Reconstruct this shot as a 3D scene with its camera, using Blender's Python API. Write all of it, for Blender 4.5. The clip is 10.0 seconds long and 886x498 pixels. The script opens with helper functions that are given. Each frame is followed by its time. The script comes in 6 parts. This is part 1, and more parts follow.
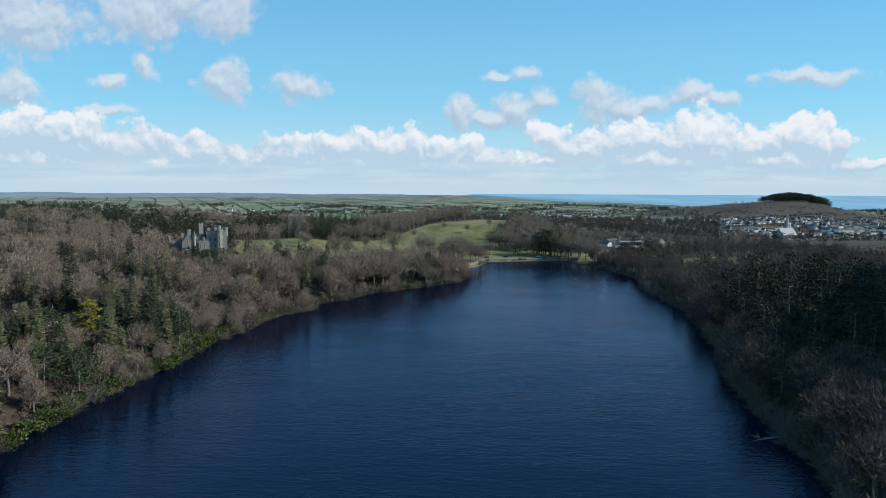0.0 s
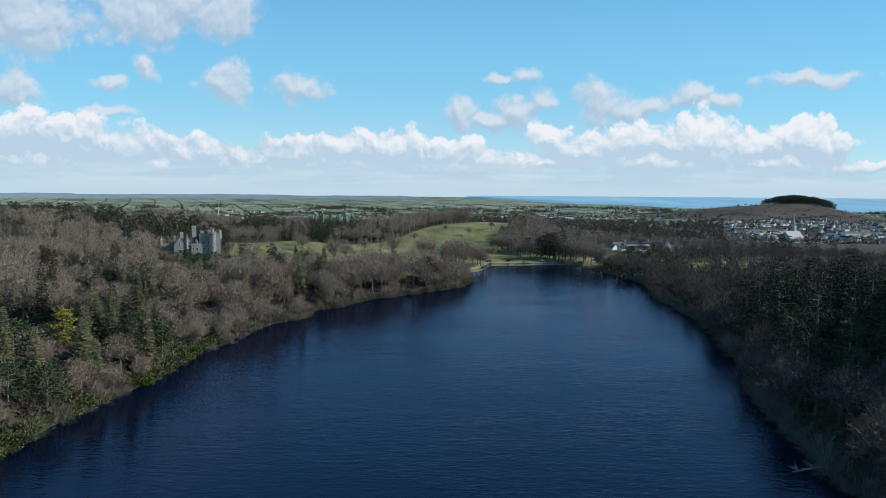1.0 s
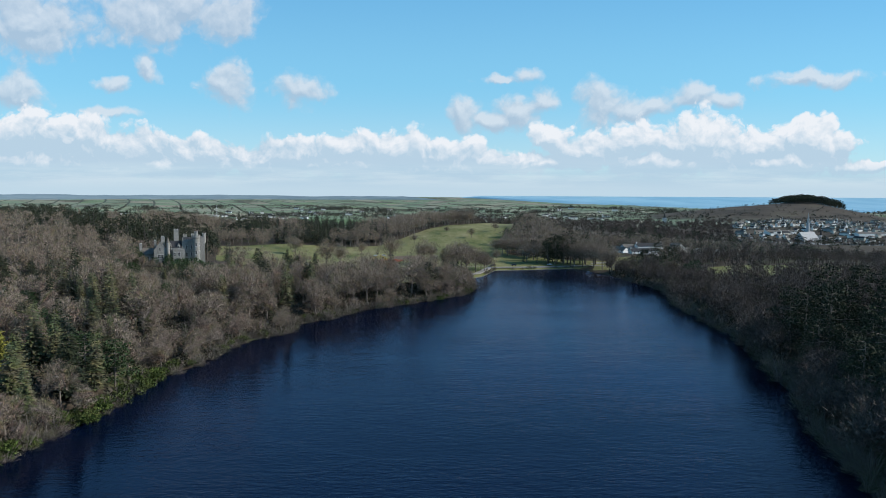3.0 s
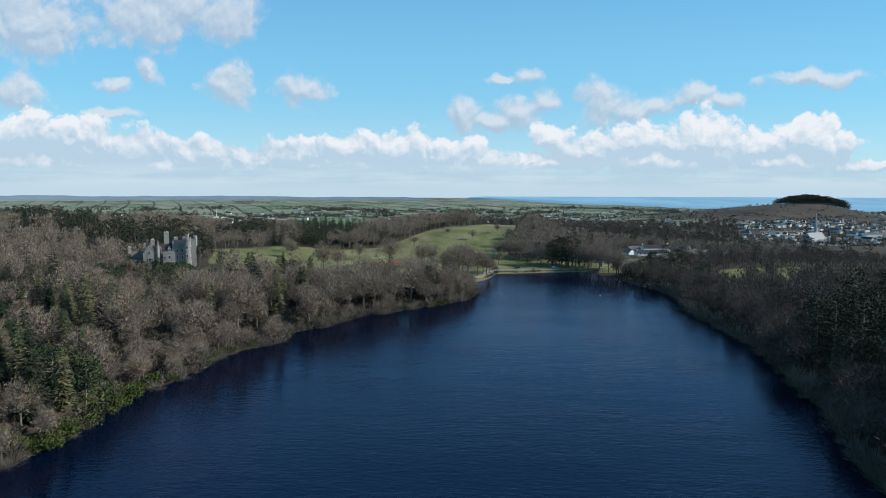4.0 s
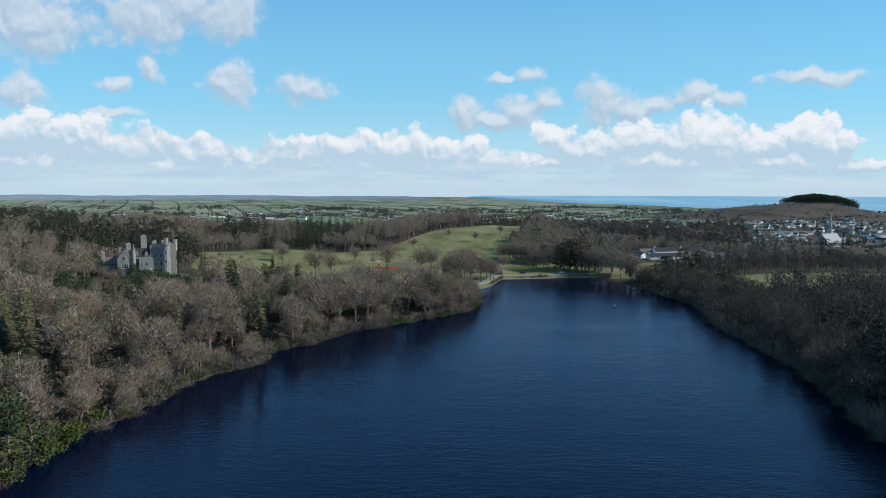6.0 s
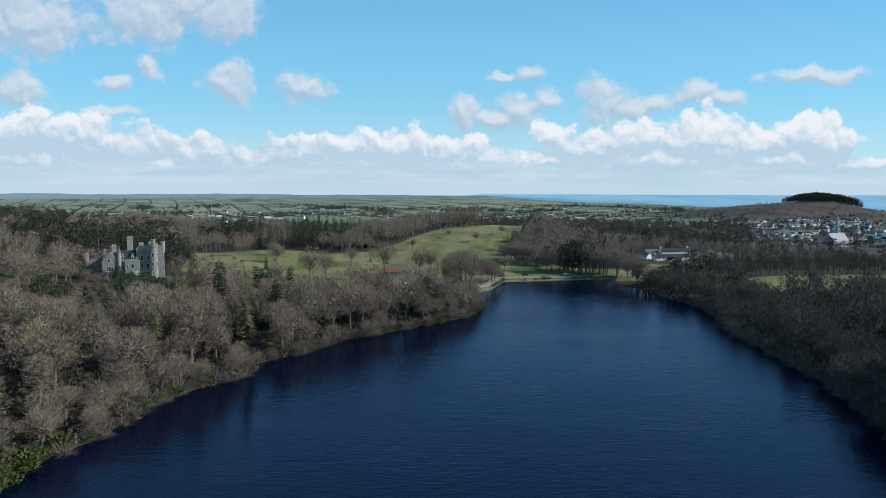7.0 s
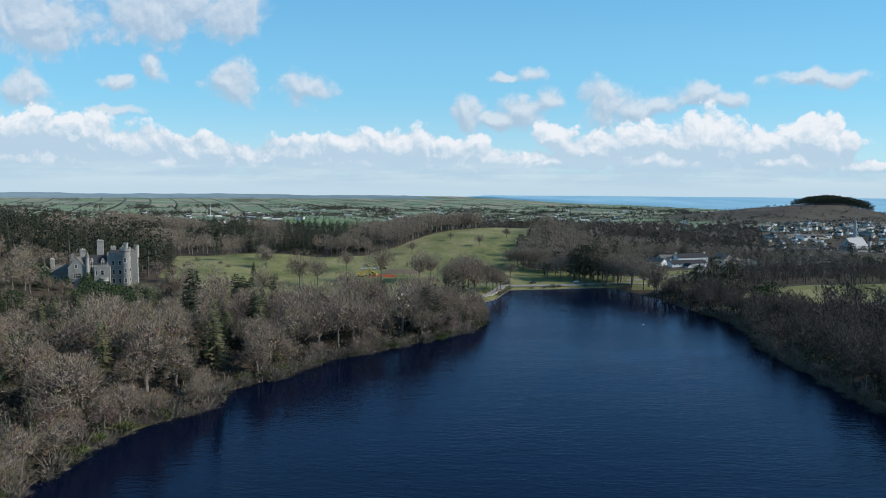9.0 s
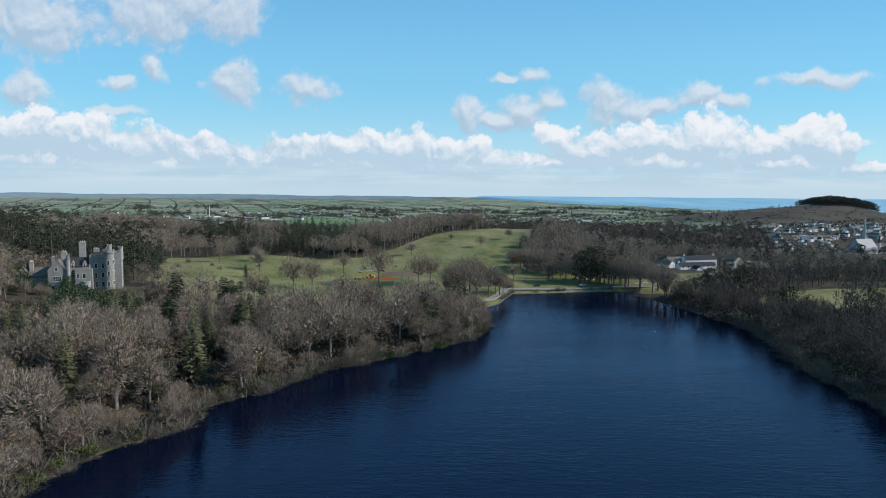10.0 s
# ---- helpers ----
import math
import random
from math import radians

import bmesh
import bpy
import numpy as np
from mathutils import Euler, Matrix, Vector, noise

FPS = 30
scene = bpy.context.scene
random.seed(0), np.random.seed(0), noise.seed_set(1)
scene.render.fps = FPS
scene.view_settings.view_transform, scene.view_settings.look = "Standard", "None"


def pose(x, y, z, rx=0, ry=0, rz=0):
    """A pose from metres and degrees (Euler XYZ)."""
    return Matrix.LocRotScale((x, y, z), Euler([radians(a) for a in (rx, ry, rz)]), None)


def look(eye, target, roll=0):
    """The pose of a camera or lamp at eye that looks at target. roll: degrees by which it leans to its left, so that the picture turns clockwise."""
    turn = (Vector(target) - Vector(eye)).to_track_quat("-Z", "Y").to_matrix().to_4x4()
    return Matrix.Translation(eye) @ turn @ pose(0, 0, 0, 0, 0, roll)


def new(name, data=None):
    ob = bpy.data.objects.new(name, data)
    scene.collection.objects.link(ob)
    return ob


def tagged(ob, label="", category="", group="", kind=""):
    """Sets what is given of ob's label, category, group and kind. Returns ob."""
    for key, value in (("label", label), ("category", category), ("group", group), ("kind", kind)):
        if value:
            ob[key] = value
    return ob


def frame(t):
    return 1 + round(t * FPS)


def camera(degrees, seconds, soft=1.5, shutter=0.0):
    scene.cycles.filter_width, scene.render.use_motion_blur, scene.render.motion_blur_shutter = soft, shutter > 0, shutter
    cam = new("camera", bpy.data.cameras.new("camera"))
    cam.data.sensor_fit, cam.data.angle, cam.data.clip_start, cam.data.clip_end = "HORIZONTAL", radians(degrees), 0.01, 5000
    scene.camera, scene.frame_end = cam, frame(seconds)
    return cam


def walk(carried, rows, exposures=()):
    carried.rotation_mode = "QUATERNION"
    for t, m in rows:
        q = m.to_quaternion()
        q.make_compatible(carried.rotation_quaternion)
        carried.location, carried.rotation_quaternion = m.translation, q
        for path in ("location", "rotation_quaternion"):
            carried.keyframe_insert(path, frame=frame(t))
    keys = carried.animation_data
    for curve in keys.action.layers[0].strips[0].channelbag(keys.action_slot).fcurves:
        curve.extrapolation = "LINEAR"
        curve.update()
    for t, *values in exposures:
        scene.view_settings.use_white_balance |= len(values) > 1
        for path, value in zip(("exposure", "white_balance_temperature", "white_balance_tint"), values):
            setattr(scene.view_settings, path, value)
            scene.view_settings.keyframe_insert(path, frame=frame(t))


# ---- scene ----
cam = camera(68.1, 10.0, soft=0.8)
walk(cam, [
    (0.0, pose(8.88, -195.07, 60.54) @ pose(0, 0, 0, 0, 0, -1.981) @ pose(0, 0, 0, 84.962) @ pose(0, 0, 0, 0, 0, 0.228)),
    (0.5, pose(8.84, -187.05, 60.69) @ pose(0, 0, 0, 0, 0, -1.968) @ pose(0, 0, 0, 85.072) @ pose(0, 0, 0, 0, 0, 0.332)),
    (1.0, pose(9.04, -178.84, 60.69) @ pose(0, 0, 0, 0, 0, -1.927) @ pose(0, 0, 0, 85.107) @ pose(0, 0, 0, 0, 0, 0.355)),
    (1.5, pose(9.37, -170.53, 60.61) @ pose(0, 0, 0, 0, 0, -1.893) @ pose(0, 0, 0, 85.124) @ pose(0, 0, 0, 0, 0, 0.334)),
    (2.0, pose(9.79, -162.17, 60.52) @ pose(0, 0, 0, 0, 0, -1.852) @ pose(0, 0, 0, 85.103) @ pose(0, 0, 0, 0, 0, 0.348)),
    (2.5, pose(10.23, -153.81, 60.44) @ pose(0, 0, 0, 0, 0, -1.828) @ pose(0, 0, 0, 85.113) @ pose(0, 0, 0, 0, 0, 0.286)),
    (4.0, pose(11.47, -128.89, 60.53) @ pose(0, 0, 0, 0, 0, -1.662) @ pose(0, 0, 0, 85.185) @ pose(0, 0, 0, 0, 0, 0.128)),
    (4.5, pose(11.80, -120.66, 60.68) @ pose(0, 0, 0, 0, 0, -1.653) @ pose(0, 0, 0, 85.187) @ pose(0, 0, 0, 0, 0, 0.085)),
    (5.0, pose(12.10, -112.45, 60.88) @ pose(0, 0, 0, 0, 0, -1.599) @ pose(0, 0, 0, 85.191) @ pose(0, 0, 0, 0, 0, 0.040)),
    (5.5, pose(12.37, -104.26, 61.10) @ pose(0, 0, 0, 0, 0, -1.568) @ pose(0, 0, 0, 85.169) @ pose(0, 0, 0, 0, 0, 0.116)),
    (7.0, pose(13.12, -79.58, 61.70) @ pose(0, 0, 0, 0, 0, -1.596) @ pose(0, 0, 0, 84.978) @ pose(0, 0, 0, 0, 0, 0.103)),
    (7.5, pose(13.40, -71.27, 61.80) @ pose(0, 0, 0, 0, 0, -1.590) @ pose(0, 0, 0, 84.985) @ pose(0, 0, 0, 0, 0, 0.177)),
    (8.0, pose(13.71, -62.91, 61.81) @ pose(0, 0, 0, 0, 0, -1.551) @ pose(0, 0, 0, 85.003) @ pose(0, 0, 0, 0, 0, 0.272)),
    (8.5, pose(14.04, -54.50, 61.72) @ pose(0, 0, 0, 0, 0, -1.523) @ pose(0, 0, 0, 85.038) @ pose(0, 0, 0, 0, 0, 0.317)),
    (9.0, pose(14.40, -46.06, 61.51) @ pose(0, 0, 0, 0, 0, -1.425) @ pose(0, 0, 0, 85.052) @ pose(0, 0, 0, 0, 0, 0.388)),
    (9.5, pose(14.76, -37.61, 61.19) @ pose(0, 0, 0, 0, 0, -1.416) @ pose(0, 0, 0, 85.091) @ pose(0, 0, 0, 0, 0, 0.415)),
    (10.0, pose(15.10, -29.20, 60.76) @ pose(0, 0, 0, 0, 0, -1.360) @ pose(0, 0, 0, 85.115) @ pose(0, 0, 0, 0, 0, 0.428)),
], [(0.0, 0.0, 6250, 10), (10.0, 0.0, 6250, 10)])


# ---- world, sun, exposure ----
SUN_AZ, SUN_EL = radians(94), radians(30)      # azimuth to the right of +y
scene.view_settings.exposure = 0.0

world = bpy.data.worlds.new("sky")
scene.world = world
world.use_nodes = True
WT = world.node_tree
WT.nodes.clear()


def wnode(kind, **props):
    n = WT.nodes.new(kind)
    for key, value in props.items():
        if key == "op":
            n.operation = value
        elif key == "blend":
            n.blend_type = value
    return n


def wmath(op, a, b=None, c=None, clamp=False):
    n = WT.nodes.new("ShaderNodeMath")
    n.operation, n.use_clamp = op, clamp
    for i, v in enumerate((a, b, c)):
        if v is None:
            continue
        if isinstance(v, (int, float)):
            n.inputs[i].default_value = v
        else:
            WT.links.new(v, n.inputs[i])
    return n.outputs[0]


def wstep(v, lo, hi):
    n = WT.nodes.new("ShaderNodeMapRange")
    n.interpolation_type = "SMOOTHSTEP"
    WT.links.new(v, n.inputs[0])
    n.inputs[1].default_value, n.inputs[2].default_value = lo, hi
    return n.outputs[0]


def wmix(f, a, b):
    n = WT.nodes.new("ShaderNodeMix")
    n.data_type = "RGBA"
    for sock, v in ((n.inputs[0], f), (n.inputs[6], a), (n.inputs[7], b)):
        if isinstance(v, (int, float)):
            sock.default_value = v
        elif isinstance(v, tuple):
            sock.default_value = (*v, 1)
        else:
            WT.links.new(v, sock)
    return n.outputs[2]


def build_sky():
    sky = WT.nodes.new("ShaderNodeTexSky")
    sky.sky_type, sky.sun_disc = "NISHITA", False
    sky.sun_elevation, sky.sun_rotation = SUN_EL, SUN_AZ
    sky.altitude, sky.air_density, sky.dust_density, sky.ozone_density = 150, 1.3, 0.1, 3.0
    blue = wnode("ShaderNodeMix", blend="MULTIPLY")
    blue.data_type = "RGBA"
    blue.inputs[0].default_value, blue.inputs[7].default_value = 1.0, (0.82, 1.36, 1.58, 1)
    WT.links.new(sky.outputs[0], blue.inputs[6])
    clear_sky = blue.outputs[2]
    co = WT.nodes.new("ShaderNodeTexCoord")
    turn = WT.nodes.new("ShaderNodeVectorRotate")
    turn.rotation_type = "Z_AXIS"
    turn.inputs["Angle"].default_value = radians(1.6)
    WT.links.new(co.outputs["Generated"], turn.inputs["Vector"])
    sep = WT.nodes.new("ShaderNodeSeparateXYZ")
    WT.links.new(turn.outputs[0], sep.inputs[0])
    x, y, z = sep.outputs
    ya = wmath("MAXIMUM", wmath("ABSOLUTE", y), 0.08)
    u, v = wmath("DIVIDE", x, ya), wmath("DIVIDE", z, ya)
    uv = WT.nodes.new("ShaderNodeCombineXYZ")
    WT.links.new(u, uv.inputs[0]), WT.links.new(v, uv.inputs[1]), WT.links.new(wmath("GREATER_THAN", y, 0), uv.inputs[2])

    def noise_at(scale, detail, rough, at=None):
        n = WT.nodes.new("ShaderNodeTexNoise")
        n.inputs["Scale"].default_value, n.inputs["Detail"].default_value, n.inputs["Roughness"].default_value = scale, detail, rough
        WT.links.new(at or uv.outputs[0], n.inputs["Vector"])
        return n
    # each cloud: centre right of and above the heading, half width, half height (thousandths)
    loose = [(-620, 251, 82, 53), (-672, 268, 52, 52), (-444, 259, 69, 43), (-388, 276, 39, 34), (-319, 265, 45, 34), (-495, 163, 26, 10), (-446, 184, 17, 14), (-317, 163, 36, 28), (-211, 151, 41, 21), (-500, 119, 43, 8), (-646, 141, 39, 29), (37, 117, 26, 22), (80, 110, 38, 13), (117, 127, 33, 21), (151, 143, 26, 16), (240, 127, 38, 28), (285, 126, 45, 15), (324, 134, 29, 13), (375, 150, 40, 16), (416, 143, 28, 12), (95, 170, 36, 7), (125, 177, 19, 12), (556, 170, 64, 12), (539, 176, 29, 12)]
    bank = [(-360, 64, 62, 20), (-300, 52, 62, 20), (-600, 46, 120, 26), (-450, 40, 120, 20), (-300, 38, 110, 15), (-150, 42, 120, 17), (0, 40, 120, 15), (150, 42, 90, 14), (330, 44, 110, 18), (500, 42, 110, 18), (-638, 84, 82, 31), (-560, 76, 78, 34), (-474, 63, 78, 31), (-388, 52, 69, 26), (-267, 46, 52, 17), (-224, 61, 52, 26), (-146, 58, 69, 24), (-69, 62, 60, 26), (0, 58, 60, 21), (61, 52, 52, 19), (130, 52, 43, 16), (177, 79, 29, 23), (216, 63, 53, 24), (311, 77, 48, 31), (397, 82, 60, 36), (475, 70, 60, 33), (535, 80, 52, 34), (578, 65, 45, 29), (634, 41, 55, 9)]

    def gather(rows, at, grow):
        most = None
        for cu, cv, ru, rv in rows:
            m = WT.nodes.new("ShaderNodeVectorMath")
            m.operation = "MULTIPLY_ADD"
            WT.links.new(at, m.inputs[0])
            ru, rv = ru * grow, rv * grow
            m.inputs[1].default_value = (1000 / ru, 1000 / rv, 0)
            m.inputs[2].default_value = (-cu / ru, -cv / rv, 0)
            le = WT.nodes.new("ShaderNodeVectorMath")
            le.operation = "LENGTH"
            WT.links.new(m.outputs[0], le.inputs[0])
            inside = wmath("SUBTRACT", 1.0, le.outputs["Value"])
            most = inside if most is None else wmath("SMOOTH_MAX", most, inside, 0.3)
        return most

    def density(du, dv):
        """How deep a point, moved by that much, lies inside the loose clouds and the bank."""
        at = WT.nodes.new("ShaderNodeVectorMath")
        WT.links.new(uv.outputs[0], at.inputs[0])
        at.inputs[1].default_value = (du, dv, 0)
        at = at.outputs[0]
        warp = noise_at(15, 4, 0.55, at)
        off = WT.nodes.new("ShaderNodeVectorMath")
        off.operation = "MULTIPLY_ADD"
        WT.links.new(warp.outputs["Color"], off.inputs[0])
        off.inputs[1].default_value, off.inputs[2].default_value = (0.07, 0.05, 0), (-0.035, -0.025, 0)
        moved = WT.nodes.new("ShaderNodeVectorMath")
        WT.links.new(at, moved.inputs[0]), WT.links.new(off.outputs[0], moved.inputs[1])
        soft = wmath("MULTIPLY", wmath("SUBTRACT", noise_at(14, 7, 0.52, at).outputs["Fac"], 0.5), 2.0)
        cell = WT.nodes.new("ShaderNodeTexVoronoi")
        cell.feature = "SMOOTH_F1"
        cell.inputs["Scale"].default_value, cell.inputs["Detail"].default_value, cell.inputs["Roughness"].default_value = 34, 3.0, 0.55
        cell.inputs["Smoothness"].default_value = 0.35
        WT.links.new(moved.outputs[0], cell.inputs["Vector"])
        puff = wmath("SUBTRACT", 0.45, cell.outputs["Distance"])
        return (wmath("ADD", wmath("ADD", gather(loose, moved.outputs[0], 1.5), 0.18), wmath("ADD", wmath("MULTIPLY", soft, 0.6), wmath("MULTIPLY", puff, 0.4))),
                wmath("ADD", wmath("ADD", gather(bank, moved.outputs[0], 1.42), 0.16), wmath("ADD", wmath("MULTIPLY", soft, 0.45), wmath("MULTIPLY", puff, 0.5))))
    d_loose, d_bank = density(0, 0)
    s_loose, s_bank = density(0.004, 0.011)
    # crisp crowns, feet that melt into the haze
    a_loose = wstep(d_loose, 0.0, 0.6)
    a_bank = wmath("MULTIPLY", wstep(d_bank, -0.06, 0.22), wmath("MULTIPLY_ADD", wstep(v, 0.015, 0.05), 0.6, 0.4))
    # sides towards the sun are white, the others in their own shade
    lit = wmath("ADD", wmath("MULTIPLY", wmath("SUBTRACT", d_loose, s_loose), 1.5), 0.38, clamp=True)
    lit_bank = wmath("ADD", wmath("MULTIPLY", wmath("SUBTRACT", d_bank, s_bank), 1.7), wmath("MULTIPLY_ADD", wstep(wmath("ADD", v, wmath("MULTIPLY", wstep(u, -0.4, 0.1), 0.02)), 0.068, 0.122), 0.66, -0.08), clamp=True)
    c_loose = wmix(lit, (5.0, 6.1, 7.3), (8.0, 8.5, 9.0))
    c_bank = wmix(lit_bank, (5.5, 7.1, 8.3), (9.6, 9.8, 10.0))
    grade = wmix(wstep(v, 0.0, 0.17), (6.3, 8.4, 10.0), wmix(wstep(v, 0.14, 0.36), (3.0, 7.0, 9.7), (1.9, 5.4, 8.8)))
    clear = wmix(0.7, clear_sky, grade)
    col = wmix(wmath("MULTIPLY", a_loose, 0.82), clear, c_loose)
    col = wmix(a_bank, col, c_bank)
    streak = noise_at(9, 6, 0.6)
    flat = WT.nodes.new("ShaderNodeVectorMath")
    flat.operation = "MULTIPLY"
    WT.links.new(uv.outputs[0], flat.inputs[0])
    flat.inputs[1].default_value = (.55, 5.0, 1)
    WT.links.new(flat.outputs[0], streak.inputs["Vector"])
    mist = wmix(wstep(streak.outputs["Fac"], .38, .66), (5.0, 6.6, 8.0), (7.4, 8.4, 9.0))
    mist = wmix(wstep(v, 0.0, 0.035), (6.0, 7.5, 8.5), mist)
    low = wmath("SUBTRACT", 1.0, wstep(v, 0.012, 0.055))
    col = wmix(wmath("MULTIPLY", low, 0.9), col, mist)
    # below the horizon, and straight overhead, the plain sky
    col = wmix(wstep(z, 0.45, 0.65), col, clear_sky)
    bg = WT.nodes.new("ShaderNodeBackground")
    bg.inputs["Strength"].default_value = 0.09
    WT.links.new(col, bg.inputs["Color"])
    out = WT.nodes.new("ShaderNodeOutputWorld")
    WT.links.new(bg.outputs[0], out.inputs["Surface"])


build_sky()
sun_data = bpy.data.lights.new("sun", "SUN")
sun_data.energy, sun_data.angle, sun_data.color = 4.5, radians(0.53), (1.0, 0.94, 0.85)
sun = new("sun", sun_data)
to_sun = Vector((math.sin(SUN_AZ) * math.cos(SUN_EL), math.cos(SUN_AZ) * math.cos(SUN_EL), math.sin(SUN_EL)))
sun.matrix_world = look(to_sun * 400, (0, 0, 0))


# ---- materials ----
class Mat:
    """A small writer of node materials."""

    def __init__(self, name, rough=0.9, spec=0.3, metal=0.0):
        self.m = bpy.data.materials.new(name)
        self.m.use_nodes = True
        self.t = self.m.node_tree
        self.b = self.t.nodes["Principled BSDF"]
        self.b.inputs["Roughness"].default_value = rough
        self.b.inputs["Specular IOR Level"].default_value = spec
        self.b.inputs["Metallic"].default_value = metal
        self.co = self.t.nodes.new("ShaderNodeTexCoord").outputs["Object"]
        self.geo = self.t.nodes.new("ShaderNodeNewGeometry")
        self.pos = self.geo.outputs["Position"]
        self.island = self.geo.outputs["Random Per Island"]
        self.random = self.t.nodes.new("ShaderNodeObjectInfo").outputs["Random"]

    def put(self, v, sock):
        if isinstance(v, (int, float)):
            sock.default_value = v
        elif isinstance(v, tuple):
            sock.default_value = (*v, 1) if len(sock.default_value) == 4 else v
        else:
            self.t.links.new(v, sock)

    def noise(self, scale, detail=4, rough=0.55, at=None, color=False):
        n = self.t.nodes.new("ShaderNodeTexNoise")
        n.inputs["Scale"].default_value, n.inputs["Detail"].default_value, n.inputs["Roughness"].default_value = scale, detail, rough
        self.t.links.new(at or self.co, n.inputs["Vector"])
        return n.outputs["Color" if color else "Fac"]

    def math(self, op, a, b=0.0, c=0.0, clamp=False):
        n = self.t.nodes.new("ShaderNodeMath")
        n.operation, n.use_clamp = op, clamp
        for i, v in enumerate((a, b, c)):
            self.put(v, n.inputs[i])
        return n.outputs[0]

    def step(self, v, lo, hi, a=0.0, b=1.0):
        n = self.t.nodes.new("ShaderNodeMapRange")
        n.interpolation_type = "SMOOTHSTEP"
        for i, w in enumerate((v, lo, hi, a, b)):
            self.put(w, n.inputs[i])
        return n.outputs[0]

    def mix(self, f, a, b, mode="MIX"):
        n = self.t.nodes.new("ShaderNodeMix")
        n.data_type, n.blend_type = "RGBA", mode
        self.put(f, n.inputs[0]), self.put(a, n.inputs[6]), self.put(b, n.inputs[7])
        return n.outputs[2]

    def ramp(self, f, *stops):
        n = self.t.nodes.new("ShaderNodeValToRGB")
        e = n.color_ramp.elements
        while len(e) < len(stops):
            e.new(0.5)
        for el, (p, c) in zip(e, stops):
            el.position, el.color = p, (*c, 1)
        self.t.links.new(f, n.inputs[0])
        return n.outputs[0]

    def scaled(self, v, sx, sy, sz):
        n = self.t.nodes.new("ShaderNodeVectorMath")
        n.operation = "MULTIPLY"
        self.t.links.new(v, n.inputs[0])
        n.inputs[1].default_value = (sx, sy, sz)
        return n.outputs[0]

    def color(self, v):
        self.put(v, self.b.inputs["Base Color"])
        return self

    def bump(self, height, strength=0.5, dist=0.1):
        n = self.t.nodes.new("ShaderNodeBump")
        n.inputs["Strength"].default_value, n.inputs["Distance"].default_value = strength, dist
        self.t.links.new(height, n.inputs["Height"])
        self.t.links.new(n.outputs[0], self.b.inputs["Normal"])
        return self


def mottled(name, dark, light, scale, rough=0.9, spec=0.3, fine=8.0, bump=0.4, dist=0.05):
    m = Mat(name, rough, spec)
    f = m.math("ADD", m.math("MULTIPLY", m.noise(scale, 5), 0.7), m.math("MULTIPLY", m.noise(scale * fine, 3), 0.3))
    m.color(m.ramp(f, (0.32, dark), (0.68, light)))
    m.bump(m.noise(scale * fine, 4), bump, dist)
    return m.m


def twig_mat(name, tones, darker=0.6):
    """Fine bare growth: a tint for each tree, another for each twig, patches over the wood."""
    m = Mat(name, 0.85, 0.2)
    f = m.math("FRACT", m.math("ADD", m.random, m.math("MULTIPLY", m.noise(0.085, 1, 0.4, m.pos), 4.0)))
    c = m.ramp(f, *[(i / (len(tones) - 1), t) for i, t in enumerate(tones)])
    k = m.step(m.island, 0, 1, darker, 1.2)
    n = m.t.nodes.new("ShaderNodeVectorMath")
    n.operation = "SCALE"
    m.t.links.new(c, n.inputs[0]), m.t.links.new(k, n.inputs["Scale"])
    m.color(n.outputs[0])
    return m.m


M_bark = mottled("bark", (0.09, 0.075, 0.062), (0.25, 0.215, 0.18), 1.2, fine=6)
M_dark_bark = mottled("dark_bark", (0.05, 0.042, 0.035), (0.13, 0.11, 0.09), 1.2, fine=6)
M_twig = twig_mat("twigs", [(0.235, 0.181, 0.141), (0.420, 0.336, 0.264), (0.118, 0.096, 0.087), (0.354, 0.232, 0.172), (0.223, 0.213, 0.098), (0.392, 0.317, 0.252), (0.144, 0.113, 0.095), (0.472, 0.388, 0.295), (0.263, 0.193, 0.172), (0.183, 0.188, 0.080), (0.328, 0.245, 0.197), (0.249, 0.167, 0.148)], 0.4)
# purple-brown twigs, tones darkened to stand in for shade on the right-hand bank
M_shaded_twig = twig_mat("shaded_twigs", [(0.105, 0.082, 0.070), (0.179, 0.140, 0.116), (0.063, 0.052, 0.048), (0.147, 0.100, 0.082), (0.089, 0.082, 0.048), (0.110, 0.086, 0.076), (0.200, 0.160, 0.128), (0.074, 0.060, 0.053)], .45)
M_needle = twig_mat("needles", [(0.032, 0.040, 0.022), (0.048, 0.056, 0.027), (0.026, 0.036, 0.023), (0.055, 0.056, 0.026)])
M_olive = twig_mat("olive_needles", [(0.154, 0.158, 0.062), (0.104, 0.129, 0.059), (0.196, 0.171, 0.081), (0.112, 0.122, 0.068), (0.168, 0.138, 0.084)])
M_golden = twig_mat("golden_needles", [(0.20, 0.20, 0.035), (0.26, 0.24, 0.05)])
M_leaf = twig_mat("evergreen_leaves", [(0.055, 0.088, 0.018), (0.088, 0.114, 0.027), (0.050, 0.066, 0.023), (0.110, 0.132, 0.032)])
M_ivy = twig_mat("ivy", [(0.033, 0.058, 0.023), (0.052, 0.078, 0.029)])
M_hedge = twig_mat("hedge", [(0.086, 0.076, 0.056), (0.057, 0.067, 0.039), (0.113, 0.095, 0.084), (0.048, 0.057, 0.034)])
M_brush = twig_mat("bramble", [(0.068, 0.056, 0.042), (0.058, 0.060, 0.034), (0.092, 0.074, 0.058), (0.046, 0.050, 0.028)])
M_reed = twig_mat("brush", [(0.180, 0.162, 0.112), (0.135, 0.133, 0.078), (0.198, 0.166, 0.140), (0.153, 0.123, 0.112)])


